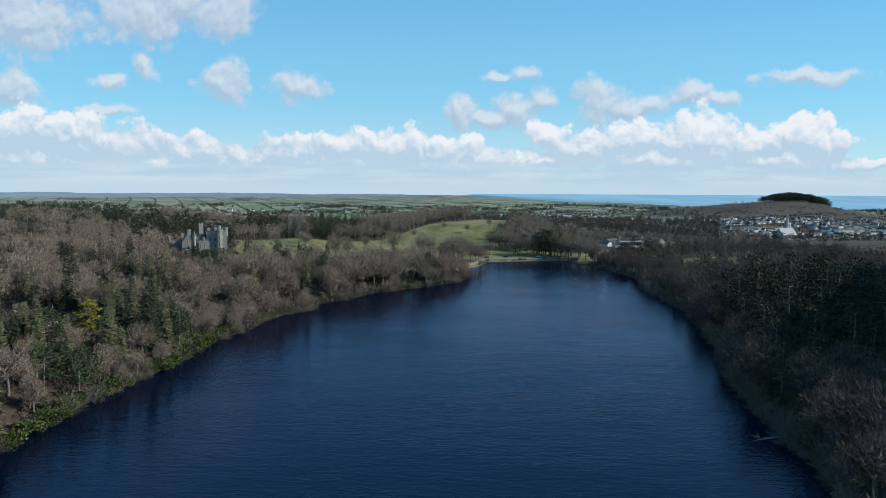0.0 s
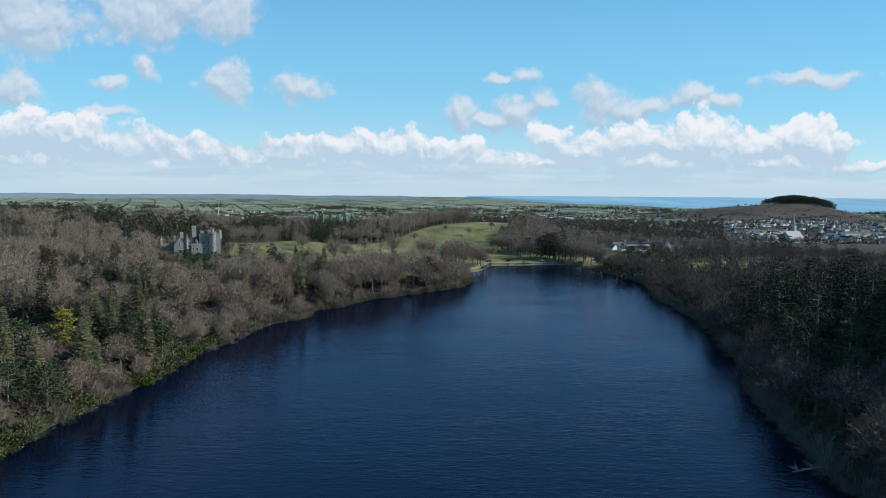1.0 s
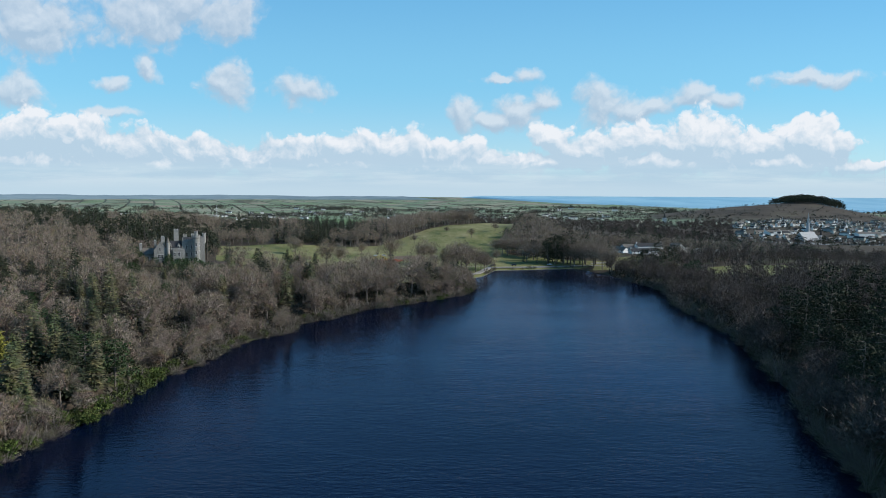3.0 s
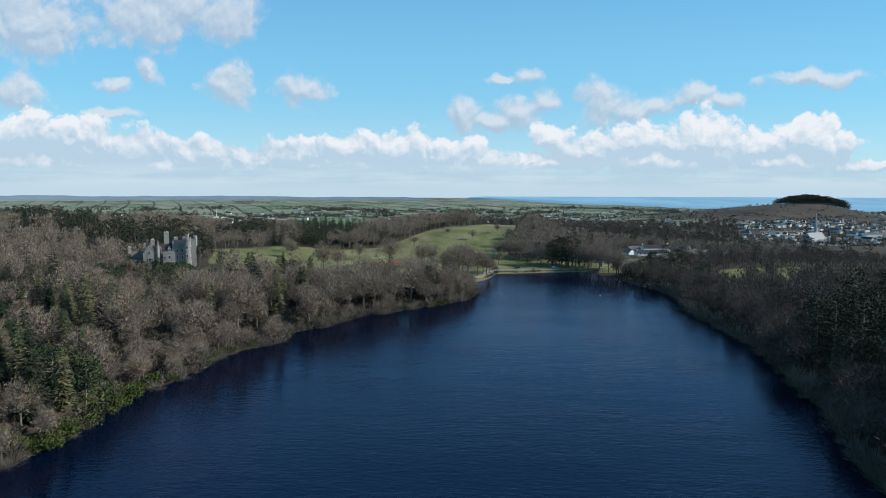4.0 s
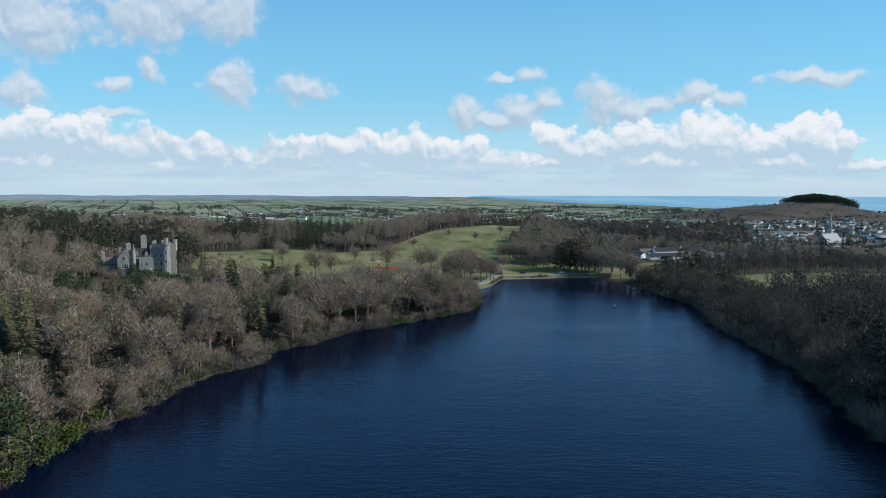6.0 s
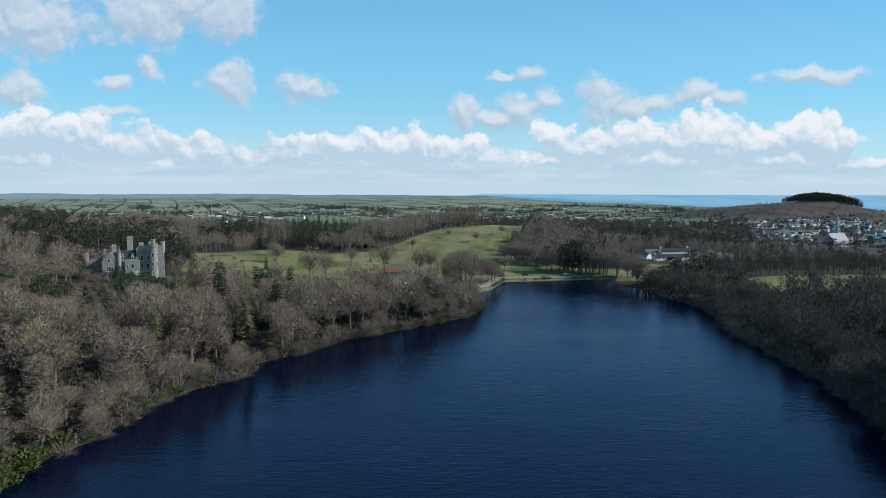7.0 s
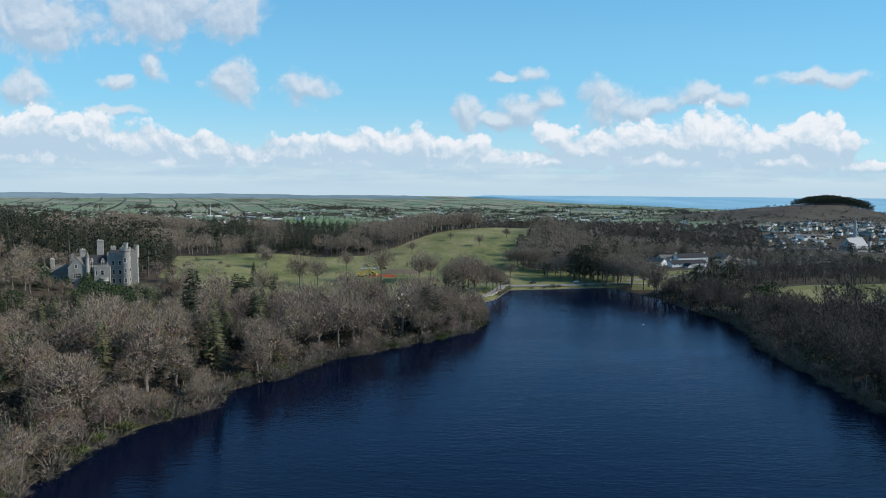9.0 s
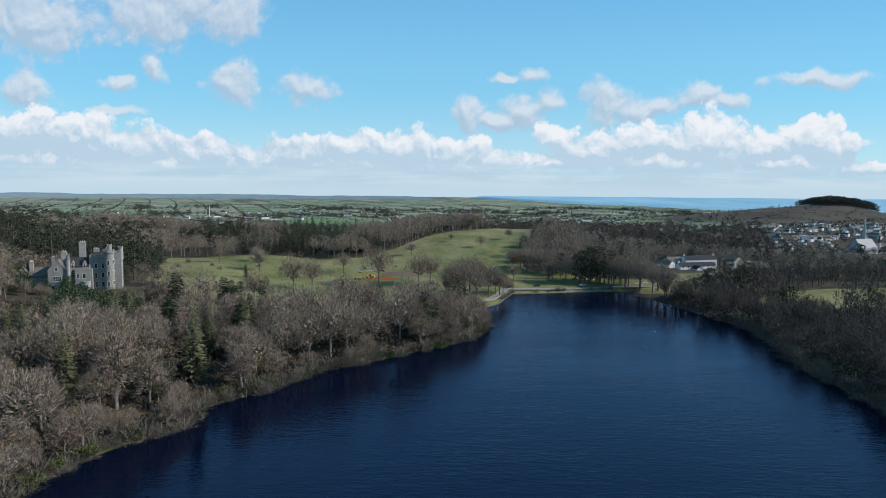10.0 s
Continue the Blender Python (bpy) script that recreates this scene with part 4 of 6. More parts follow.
def left_wood():
    """The slope below the castle: single trees by the water, joined woods above."""
    def keep(x, y):
        d = polygon_distance(LAKE, x, y)
        ok = (d > 0.8) & (open_land(x, y) > 3) & (x < 60) & ~castle_clear(x, y) & clear_of(x, y)
        ok = ok & (np.hypot((x + 124) / 17, (y - 40) / 12) > 1) & ~((x > -116) & (x < -98) & (y > 20) & (y < 38))
        ok = ok & ((y < 232) | (np.sin(x * 12.9 + y * 78.2) < -.35))
        return ok * (np.abs(x) < .74 * (y + 195) + 22) * np.where(castle_front(x, y), .7, 1.0)
    x, y = scatter(-390, 60, -75, 320, 8.5, RNG, keep)
    d = polygon_distance(LAKE, x, y)
    z = RNG.uniform(size=len(x))
    near = (d < 75) & (y > -60)
    dark = waves(x, y, 70, 21) + .5 * waves(x, y, 25, 22)
    room = view_room(x, y)
    con = np.where(near, (dark > .7) & (z < .6), (dark > .45) & (z < .7)) | ((y < 72) & (d < 62) & (z < .52)) | (z > .82)
    nb = nc = 0
    rest_b, rest_c = [], []
    order = np.argsort(d)
    for i in order:
        if con[i]:
            if near[i] and nc < 150:
                nc += 1
                plant(("olive_conifer", "olive_conifer", "olive_conifer", "conifer_tree", "holm_oak")[RNG.randint(5)], x[i], y[i], min(RNG.uniform(.75, 1.15) * (1.2 if y[i] < 48 else 1.12), room[i] / 17), RNG.uniform(0, 360), RNG.randint(4), "conifers in the lakeside wood")
            else:
                rest_c.append(i)
        elif near[i] and nb < 140:
            nb += 1
            edge = (.72 + .28 * min(d[i] / 14, 1)) * (1 + .3 * smooth(y[i], 60, 140))
            if RNG.uniform() < .15:
                plant("ivy_tree", x[i], y[i], min(RNG.uniform(.6, 1.0) * edge, room[i] / 16), RNG.uniform(0, 360), RNG.randint(3), "ivy-clad trees in the lakeside wood")
                continue
            plant("bare_tree", x[i], y[i], min(RNG.uniform(.62, 1.15) * edge * (1.35 if RNG.uniform() < .12 and y[i] < 150 else 1), room[i] / 15), RNG.uniform(0, 360), RNG.randint(6), "bare trees in the lakeside wood", wide=RNG.uniform(1.0, 1.3))
        else:
            rest_b.append(i)
    a, b = np.array(rest_b), np.array(rest_c)
    stuff("hillside_wood", LIGHT_BARE, x[a], y[a], np.minimum(RNG.uniform(.62, 1.25, len(a)) * (1 + .1 * smooth(y[a], 60, 140)), room[a] / 15), RNG, (M_bark, M_twig), "leafless brown woodland covering the hillside", "wood")
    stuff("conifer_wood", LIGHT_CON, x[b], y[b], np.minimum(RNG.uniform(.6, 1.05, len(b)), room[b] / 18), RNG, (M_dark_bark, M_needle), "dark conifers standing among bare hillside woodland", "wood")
    x, y = scatter(-520, -120, 300, 620, 10.8, RNG, lambda x, y: ((np.abs(x) < .74 * (y + 195) + 15) & (y > 320) & ((y < 600) | (x < -250)) & (open_land(x, y) > 4) & ~castle_clear(x, y) & ((x < -128) | (y > 500))) * 1.0)
    con = waves(x, y, 80, 31) + 1.1 * smooth(-x, 290, 330) + 2.6 * np.exp(-((x + 185) / 85) ** 2 - ((y - 365) / 75) ** 2) > .3
    stuff("castle_wood", CASTLE_PINE + LIGHT_CON, x[con], y[con], RNG.uniform(.85, 1.35, con.sum()) * (1 - .35 * smooth(-x[con], 215, 290)), RNG, (M_dark_bark, M_needle), "tall dark evergreens behind the castle", "wood")
    stuff("upper_wood", MID_BARE, x[~con], y[~con], RNG.uniform(.8, 1.1, (~con).sum()), RNG, (M_bark, M_twig), "bare brown trees on the upper hillside", "wood")


left_wood()


def undergrowth():
    r = np.random.RandomState(19)
    for name, box, label in (("undergrowth", (-240, 55, -70, 300), "brown brambles and saplings under the trees"), ("bank_undergrowth", (90, 260, -70, 340), "dark brambles and saplings on the shaded bank")):
        x, y = scatter(*box, 5.2, r, lambda x, y: (open_land(x, y) > 2) & (polygon_distance(LAKE, x, y) > -.5) & (polygon_distance(LAKE, x, y) < 75 + 60 * (x < -95)) & ~castle_clear(x, y) & (np.abs(x) < .74 * (y + 195) + 20))
        stuff(name, [clump(95, 2.4, 2.4, 64, .28), clump(96, 2.0, 3.0, 64, .28), clump(97, 2.8, 1.8, 64, .28)], x, y, r.uniform(.8, 1.6, len(x)), r, (M_bark, M_brush), label, "undergrowth")


def shore_shrubs():
    p = np.array(LAKE, float)
    ng = nb = 0
    for (ax, ay), (bx, by) in zip(p[2:42], p[3:43]):
        L = math.hypot(bx - ax, by - ay)
        s = RNG.uniform(0, 3)
        while s < L:
            x, y = ax + (bx - ax) * s / L, ay + (by - ay) * s / L
            nx, ny = -(by - ay) / L, (bx - ax) / L
            off = RNG.uniform(-1.8, 2.4)
            x, y = x + nx * off, y + ny * off
            s += RNG.uniform(1.4, 2.9)
            if 30 < x < 160 and y > 285:
                continue
            if y > -90 and y < 345:
                if RNG.uniform() < (.7 if x < 40 and y < 75 else .16) and x < 60:
                    plant("shrub", x, y, RNG.uniform(.7, 1.2) * (1.3 if y < 75 else 1), RNG.uniform(0, 360), RNG.randint(3), "evergreen shrubs on the bank")
                else:
                    if RNG.uniform() < .22 and x < 60 and nb < 75:
                        nb += 1
                        plant("bare_tree", x - 1.5, y + .5, RNG.uniform(.5, .78), RNG.uniform(0, 360), RNG.randint(6), "bare trees leaning over the water", "leafless tree leaning out over the water's edge")
                    plant("bare_shrub", x, y, RNG.uniform(.7, 1.5), RNG.uniform(0, 360), RNG.randint(4), "bare shrubs on the bank")


undergrowth()
shore_shrubs()


def right_wood():
    def keep(x, y):
        d = polygon_distance(LAKE, x, y)
        return ((d > 1.0) & (open_land(x, y) > 3) & (x > 60) & clear_of(x, y) & ((y < 340) | (x > 175))) * (np.abs(x) < .74 * (y + 195) + 26)
    x, y = scatter(85, 380, -75, 402, 8.8, RNG, keep)
    d = polygon_distance(LAKE, x, y)
    z = RNG.uniform(size=len(x))
    piny = (y < 80 + .6 * (x - 130)) & (y < 128) & (d > 8) & (d < 58) & (y > -20) & (waves(x, y, 45, 71) > -.8)
    rest = []
    for i in np.argsort(d):
        if piny[i] and z[i] < .8:
            plant("pine_tree", x[i], y[i], RNG.uniform(1.0, 1.45) * (.8 if d[i] < 16 else 1), RNG.uniform(0, 360), RNG.randint(3), "pines on the shaded bank")
        else:
            rest.append(i)
    a = np.array(rest)
    near = d[a] < 30
    for i in a[near][:110]:
        plant("shaded_bank_tree", x[i], y[i], RNG.uniform(.7, 1.1) * (1.3 if y[i] < 100 else 1.05), RNG.uniform(0, 360), RNG.randint(3), "bare trees on the shaded bank", wide=RNG.uniform(1.05, 1.35))
    a = np.concatenate([a[near][110:], a[~near]])
    deep = d[a] > 85
    stuff("upper_bank_wood", FAR_BARE, x[a[deep]], y[a[deep]], RNG.uniform(.6, 1.05, deep.sum()), RNG, (M_dark_bark, M_shaded_twig), "leafless woodland above the shaded bank", "wood")
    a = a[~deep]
    stuff("bank_wood", MID_BARE, x[a], y[a], RNG.uniform(.5, 1.15, len(a)), RNG, (M_dark_bark, M_shaded_twig), "leafless woodland on the shaded bank", "wood")


right_wood()


FAR_TREES = [clump(s, r, t, 120, .36) for s, r, t in ((98, 5.0, 12), (99, 5.6, 14), (100, 4.2, 13), (101, 6.0, 11))]
LOW_HEDGE = [clump(191, 3.6, 2.6, 8, .8), clump(192, 4.0, 3.2, 9, .8), clump(193, 3.2, 4.6, 9, .8)]
HEDGE = [clump(91, 3.0, 4.0, 18), clump(92, 3.6, 5.0, 18), clump(93, 4.0, 7.5, 20), clump(94, 2.6, 3.2, 16)]


def hedge_places(rng):
    """Points along the bent field grid."""
    out = []
    P, Q = np.meshgrid(np.arange(-3600, 3900, 7.0), np.arange(-16, 30) * 150.0)
    out.append((P.ravel(), Q.ravel()))
    Q, P = np.meshgrid(np.arange(-2400, 4300, 7.0), np.arange(-30, 33) * 120.0)
    out.append((P.ravel(), Q.ravel()))
    p, q = np.concatenate([o[0] for o in out]), np.concatenate([o[1] for o in out])
    x, y = .92 * p - .39 * q, .39 * p + .92 * q
    for k in range(12):
        ep = .92 * x + .39 * y + 20 * np.sin(y / 310) - p
        eq = .92 * y - .39 * x + 24 * np.sin(x / 260) - q
        x, y = x - (.92 * ep - .39 * eq) * .8, y - (.39 * ep + .92 * eq) * .8
    D = np.hypot(x - 10, y + 100)
    az = np.abs(np.degrees(np.arctan2(x - 10, y + 100)) + 0)
    ok = (D > 960) & (D < 3500) & (az < 40) & (y > 300)
    ok &= np.exp(-((x - 1050) / 360) ** 2 - ((y - 1700) / 260) ** 2) < .4
    ok &= rng.uniform(size=len(x)) < np.where(D < 1300, .5, np.where(D < 2600, .85, .5)) * (polygon_distance(PASTURE, x, y) > -4)
    return x[ok] + rng.normal(size=ok.sum()) * 1.5, y[ok] + rng.normal(size=ok.sum()) * 1.5


def far_woods():
    far = np.random.RandomState(77)
    x, y = scatter(55, 430, 402, 660, 9.6, far, lambda x, y: ((open_land(x, y) > 3) & (np.hypot((x - 228) / 1.9, y - 470) > 34) & ~((x > 185) & (x < 262) & (y < 470) & (y > 415))) * .95)
    z = far.uniform(size=len(x)) + .25 * waves(x, y, 60, 61)
    b, e, c = z < .72, (z >= .72) & (z < .92), z >= .92
    stuff("lake_head_wood", MID_BARE, x[b], y[b], far.uniform(.65, 1.4, b.sum()) * np.where(x[b] < 175, 1.1, np.where(x[b] > 290, .7, .9)), far, (M_bark, M_twig), "bare parkland trees at the head of the lake", "wood")
    stuff("ivy_wood", LIGHT_IVY, x[e], y[e], far.uniform(.8, 1.3, e.sum()), far, (M_dark_bark, M_ivy), "ivy-clad trees at the head of the lake", "wood")
    stuff("lake_head_evergreens", LIGHT_PINE + LIGHT_CON, x[c], y[c], far.uniform(.7, 1.1, c.sum()), far, (M_dark_bark, M_needle), "dark evergreens at the head of the lake", "wood")
    x, y = scatter(-330, 70, 480, 720, 9.0, far, lambda x, y: ((open_land(x, y) > 4) & ((x > -130) | (y > 640))) * 1.0)
    con = waves(x, y, 110, 51) + 1.2 * np.exp(-((x + 115) / 70) ** 2) > .62
    stuff("belt_wood", MID_BARE, x[~con], y[~con], far.uniform(.95, 1.4, (~con).sum()), far, (M_bark, M_twig), "belt of bare trees behind the meadow", "wood")
    stuff("belt_conifers", LIGHT_CON, x[con], y[con], far.uniform(.9, 1.35, con.sum()), far, (M_dark_bark, M_needle), "dark conifers in the tree belt", "wood")
    x, y = scatter(60, 700, 660, 960, 12, far, lambda x, y: (open_land(x, y) > 4) * (np.hypot((x - 590) / 1.6, y - 880) > 125) * np.clip(.75 + waves(x, y, 120, 62), 0, 1) )
    z = far.uniform(size=len(x))
    stuff("town_wood", FAR_BARE, x[z < .75], y[z < .75], far.uniform(.5, .9, (z < .75).sum()) * np.where(x[z < .75] > .46 * (y[z < .75] + 120), .7, 1), far, (M_dark_bark, M_shaded_twig), "bare trees between the lake and the town", "wood")
    stuff("town_evergreens", FAR_PINE, x[z >= .75], y[z >= .75], far.uniform(.4, .75, (z >= .75).sum()), far, (M_dark_bark, M_needle), "dark evergreens between the lake and the town", "wood")
    x, y = scatter(1000, 1300, 1620, 1850, 9, far, lambda x, y: (((x - 1128) / 96) ** 2 + ((y - 1755) / np.where(x > 1140, 130, 80)) ** 2 < 1) * np.clip(.25 + (x - 1030) / 60, 0, 1))
    dome = np.clip(1 - ((x - 1122) / np.where(x > 1122, 112, 92)) ** 2, 0, 1)
    stuff("hilltop_wood", FAR_PINE, x, y, far.uniform(.25, .45, len(x)) + .75 * dome, far, (M_dark_bark, M_needle), "dark pine wood on the hilltop", "wood")
    x, y = scatter(40, 860, 900, 1360, 15, far, lambda x, y: (x / (y + 195) < .47) * np.clip(np.where(x / (y + 195) > .12, .6, .1) + .7 * waves(x, y, 120, 63), 0, 1) * (x / (y + 195) > .03))
    stuff("valley_wood", FAR_TREES, x, y, far.uniform(.55, .95, len(x)), far, (M_dark_bark, M_shaded_twig), "bare brown trees in the valley below the town", "wood")
    x, y = scatter(-420, 60, 740, 1060, 15, far, lambda x, y: np.clip(waves(x, y, 100, 64) - .1 * smooth(-x, 0, 120), 0, 1) * .7)
    stuff("vale_wood", FAR_TREES, x, y, far.uniform(.5, .85, len(x)), far, (M_bark, M_hedge), "dark trees in the vale behind the park", "wood")
    x, y = far.uniform(700, 1400, 330), far.uniform(1350, 1800, 330)
    stuff("gorse", HEDGE, x, y, far.uniform(.4, .9, len(x)), far, (M_bark, M_hedge), "low dark gorse on the heath hill", "scrub")
    x, y = far.uniform(440, 1100, 800), far.uniform(780, 1330, 800)
    stuff("garden_trees", HEDGE, x, y, far.uniform(.6, 1.4, len(x)), far, (M_bark, M_hedge), "dark garden trees between the town houses", "trees")
    x, y = hedge_places(far)
    stuff("hedgerows", LOW_HEDGE, x, y, far.uniform(.6, 1.2, len(x)), far, (M_bark, M_hedge), "dark winter hedgerows between the fields", "hedge")
    # copses scattered over the farmland
    cx, cy = far.uniform(-1900, 1900, 170), far.uniform(1450, 3000, 170)
    ok = (np.abs(np.degrees(np.arctan2(cx, cy))) < 40) & (polygon_distance(PASTURE, cx, cy) > 60) & (np.exp(-((cx - 1050) / 380) ** 2 - ((cy - 1700) / 300) ** 2) < .2)
    xs, ys = [], []
    for a, b in zip(cx[ok], cy[ok]):
        n = far.randint(8, 30)
        xs.append(a + far.normal(size=n) * far.uniform(15, 60)), ys.append(b + far.normal(size=n) * far.uniform(8, 25))
    x, y = np.concatenate(xs), np.concatenate(ys)
    stuff("copses", HEDGE, x, y, far.uniform(1.2, 2.2, len(x)), far, (M_bark, M_hedge), "small brown copses among distant fields", "wood")


far_woods()


# ---- buildings ----
class Solid:
    """Faces of one part, gathered and then linked as a mesh."""

    def __init__(self):
        self.v, self.f = [], []

    def faces(self, V, F):
        n = len(self.v)
        self.v += [tuple(p) for p in V]
        self.f += [tuple(i + n for i in f) for f in F]
        return self

    def box(self, x0, x1, y0, y1, z0, z1):
        return self.faces([(x0, y0, z0), (x1, y0, z0), (x1, y1, z0), (x0, y1, z0), (x0, y0, z1), (x1, y0, z1), (x1, y1, z1), (x0, y1, z1)],
                          [(3, 2, 1, 0), (4, 5, 6, 7), (0, 1, 5, 4), (1, 2, 6, 5), (2, 3, 7, 6), (3, 0, 4, 7)])

    def drum(self, x, y, z0, z1, r0, r1=None, n=20):
        r1 = r0 if r1 is None else r1
        a = [2 * math.pi * i / n for i in range(n)]
        V = [(x + r0 * math.cos(t), y + r0 * math.sin(t), z0) for t in a] + [(x + r1 * math.cos(t), y + r1 * math.sin(t), z1) for t in a]
        F = [(i, (i + 1) % n, n + (i + 1) % n, n + i) for i in range(n)] + [tuple(range(n - 1, -1, -1)), tuple(range(n, 2 * n))]
        return self.faces(V, F)

    def gabled(self, x0, x1, y0, y1, z0, z1, zr, along="y"):
        """Walls with two gables, the ridge along y or x."""
        if along == "y":
            xm = (x0 + x1) / 2
            V = [(x0, y0, z0), (x1, y0, z0), (x1, y1, z0), (x0, y1, z0), (x0, y0, z1), (x1, y0, z1), (x1, y1, z1), (x0, y1, z1), (xm, y0, zr), (xm, y1, zr)]
            F = [(3, 2, 1, 0), (0, 1, 5, 8, 4), (1, 2, 6, 5), (2, 3, 7, 9, 6), (3, 0, 4, 7), (4, 8, 9, 7), (8, 5, 6, 9)]
        else:
            ym = (y0 + y1) / 2
            V = [(x0, y0, z0), (x1, y0, z0), (x1, y1, z0), (x0, y1, z0), (x0, y0, z1), (x1, y0, z1), (x1, y1, z1), (x0, y1, z1), (x0, ym, zr), (x1, ym, zr)]
            F = [(3, 2, 1, 0), (0, 1, 5, 4), (1, 2, 6, 9, 5), (2, 3, 7, 6), (3, 0, 4, 8, 7), (4, 5, 9, 8), (8, 9, 6, 7)]
        return self.faces(V, F)

    def pitched(self, x0, x1, y0, y1, z1, zr, along="y", over=.35, thick=.22):
        """Two roof slabs over such walls."""
        if along == "y":
            xm, k = (x0 + x1) / 2, (zr - z1) / ((x1 - x0) / 2)
            for a, s in ((x0, -1), (x1, 1)):
                e, ze = a + s * over, z1 - over * k
                V = [(e, y0 - over, ze), (xm, y0 - over, zr), (xm, y1 + over, zr), (e, y1 + over, ze)]
                self.slab(V, thick)
        else:
            ym, k = (y0 + y1) / 2, (zr - z1) / ((y1 - y0) / 2)
            for a, s in ((y0, -1), (y1, 1)):
                e, ze = a + s * over, z1 - over * k
                V = [(x0 - over, e, ze), (x0 - over, ym, zr), (x1 + over, ym, zr), (x1 + over, e, ze)]
                self.slab(V, thick)
        return self

    def slab(self, V, thick):
        W = [(x, y, z + thick) for x, y, z in V]
        lo = [(x, y, z + .03) for x, y, z in V]
        return self.faces(lo + W, [(0, 1, 2, 3), (7, 6, 5, 4), (0, 4, 5, 1), (1, 5, 6, 2), (2, 6, 7, 3), (3, 7, 4, 0)])

    def mesh(self, name):
        me = bpy.data.meshes.new(name)
        me.from_pydata(self.v, [], self.f)
        bm = bmesh.new()
        bm.from_mesh(me)
        bmesh.ops.recalc_face_normals(bm, faces=bm.faces)
        bm.to_mesh(me)
        bm.free()
        return me


def solid(name, s, material, parent, label=""):
    return part(name, s.mesh(name), material, parent, label)


def stone_mat(name, dark, light, course=.32):
    m = Mat(name, .9, .25)
    b = m.t.nodes.new("ShaderNodeTexBrick")
    b.inputs["Scale"].default_value = 1.0
    b.inputs["Mortar Size"].default_value = .012
    b.inputs["Brick Width"].default_value, b.inputs["Row Height"].default_value = .6, course
    b.inputs["Color1"].default_value, b.inputs["Color2"].default_value = (*dark, 1), (*light, 1)
    b.inputs["Mortar"].default_value = (*[c * .7 for c in dark], 1)
    sep = m.t.nodes.new("ShaderNodeSeparateXYZ")
    m.t.links.new(m.co, sep.inputs[0])
    comb = m.t.nodes.new("ShaderNodeCombineXYZ")
    m.t.links.new(m.math("ADD", sep.outputs[0], sep.outputs[1]), comb.inputs[0]), m.t.links.new(sep.outputs[2], comb.inputs[1])
    m.t.links.new(comb.outputs[0], b.inputs["Vector"])
    streak = m.noise(.5, 4, .6, m.scaled(m.co, 1, 1, .25))
    m.color(m.mix(m.step(streak, .4, .75, 0, .55), b.outputs["Color"], (light[0] * .55, light[1] * .55, light[2] * .52)))
    m.bump(b.outputs["Fac"], -.4, .03)
    return m.m


M_granite = stone_mat("granite", (.22, .21, .19), (.32, .305, .275))
M_dressed = mottled("dressed_stone", (.24, .23, .205), (.36, .34, .305), .8)
M_surround = mottled("window_surround", (.42, .41, .38), (.56, .54, .50), 1.0)
M_slate = mottled("slate", (.035, .034, .034), (.07, .069, .07), 1.5, .9, .1)
M_pale_slate = mottled("pale_slate", (.12, .104, .088), (.20, .178, .15), .8, .9, .1)
# slate for the church roof, sunlight put into its lighter colour
M_sunlit_slate = mottled("sunlit_slate", (.34, .33, .315), (.47, .455, .435), .6, .85, .2)
M_white = mottled("white_render", (.68, .66, .62), (.84, .82, .78), .4, .85, .3)
M_cream = mottled("cream_render", (.48, .44, .36), (.62, .58, .50), .4, .85, .3)
M_grey_wall = mottled("grey_render", (.30, .30, .30), (.44, .43, .42), .4, .85, .3)
M_glass = Mat("dark_glass", .08, .6).color((.015, .018, .022)).m
M_gravel = mottled("gravel", (.20, .185, .16), (.32, .295, .26), .5, fine=20)
M_stone_edge = mottled("bank_stone", (.09, .085, .075), (.2, .19, .165), .5, fine=6)


def window(parent, x, y, z, w, h, facing=(0, -1), lights=1):
    """A framed window set on a wall face; facing is its outward way."""
    fx, fy = facing
    tx, ty = -fy, fx

    def panel(s, a0, a1, z0, z1, d0, d1):
        V = [(x + tx * a + fx * d, y + ty * a + fy * d, z + zz) for zz in (z0, z1) for a, d in ((a0, d0), (a1, d0), (a1, d1), (a0, d1))]
        s.faces(V, [(3, 2, 1, 0), (4, 5, 6, 7), (0, 1, 5, 4), (1, 2, 6, 5), (2, 3, 7, 6), (3, 0, 4, 7)])
        return s
    f = Solid()
    b = .22
    panel(f, -w / 2 - b, -w / 2, 0, h, -.1, .12), panel(f, w / 2, w / 2 + b, 0, h, -.1, .12)
    panel(f, -w / 2 - b, w / 2 + b, h, h + b, -.1, .14), panel(f, -w / 2 - b, w / 2 + b, -b, 0, -.1, .2)
    for k in range(1, lights):
        a = -w / 2 + w * k / lights
        panel(f, a - .07, a + .07, 0, h, -.1, .08)
    panel(f, -w / 2, w / 2, h * .5 - .05, h * .5 + .05, -.1, .06)
    win = solid("window", f, M_surround, parent)
    solid("pane", panel(Solid(), -w / 2, w / 2, 0, h, -.08, .03), M_glass, win, "dark reflecting window glass")
    return win


def merlons(s, x0, x1, y, z, depth=.5, w=.7, h=.8):
    n = max(2, int((x1 - x0) / (2 * w)))
    step = (x1 - x0) / (2 * n - 1)
    for i in range(n):
        s.box(x0 + 2 * i * step, x0 + (2 * i + 1) * step, y, y + depth, z, z + h)
    return s


def merlons_y(s, y0, y1, x, z, depth=.5, w=.7, h=.8):
    n = max(2, int((y1 - y0) / (2 * w)))
    step = (y1 - y0) / (2 * n - 1)
    for i in range(n):
        s.box(x, x + depth, y0 + 2 * i * step, y0 + (2 * i + 1) * step, z, z + h)
    return s


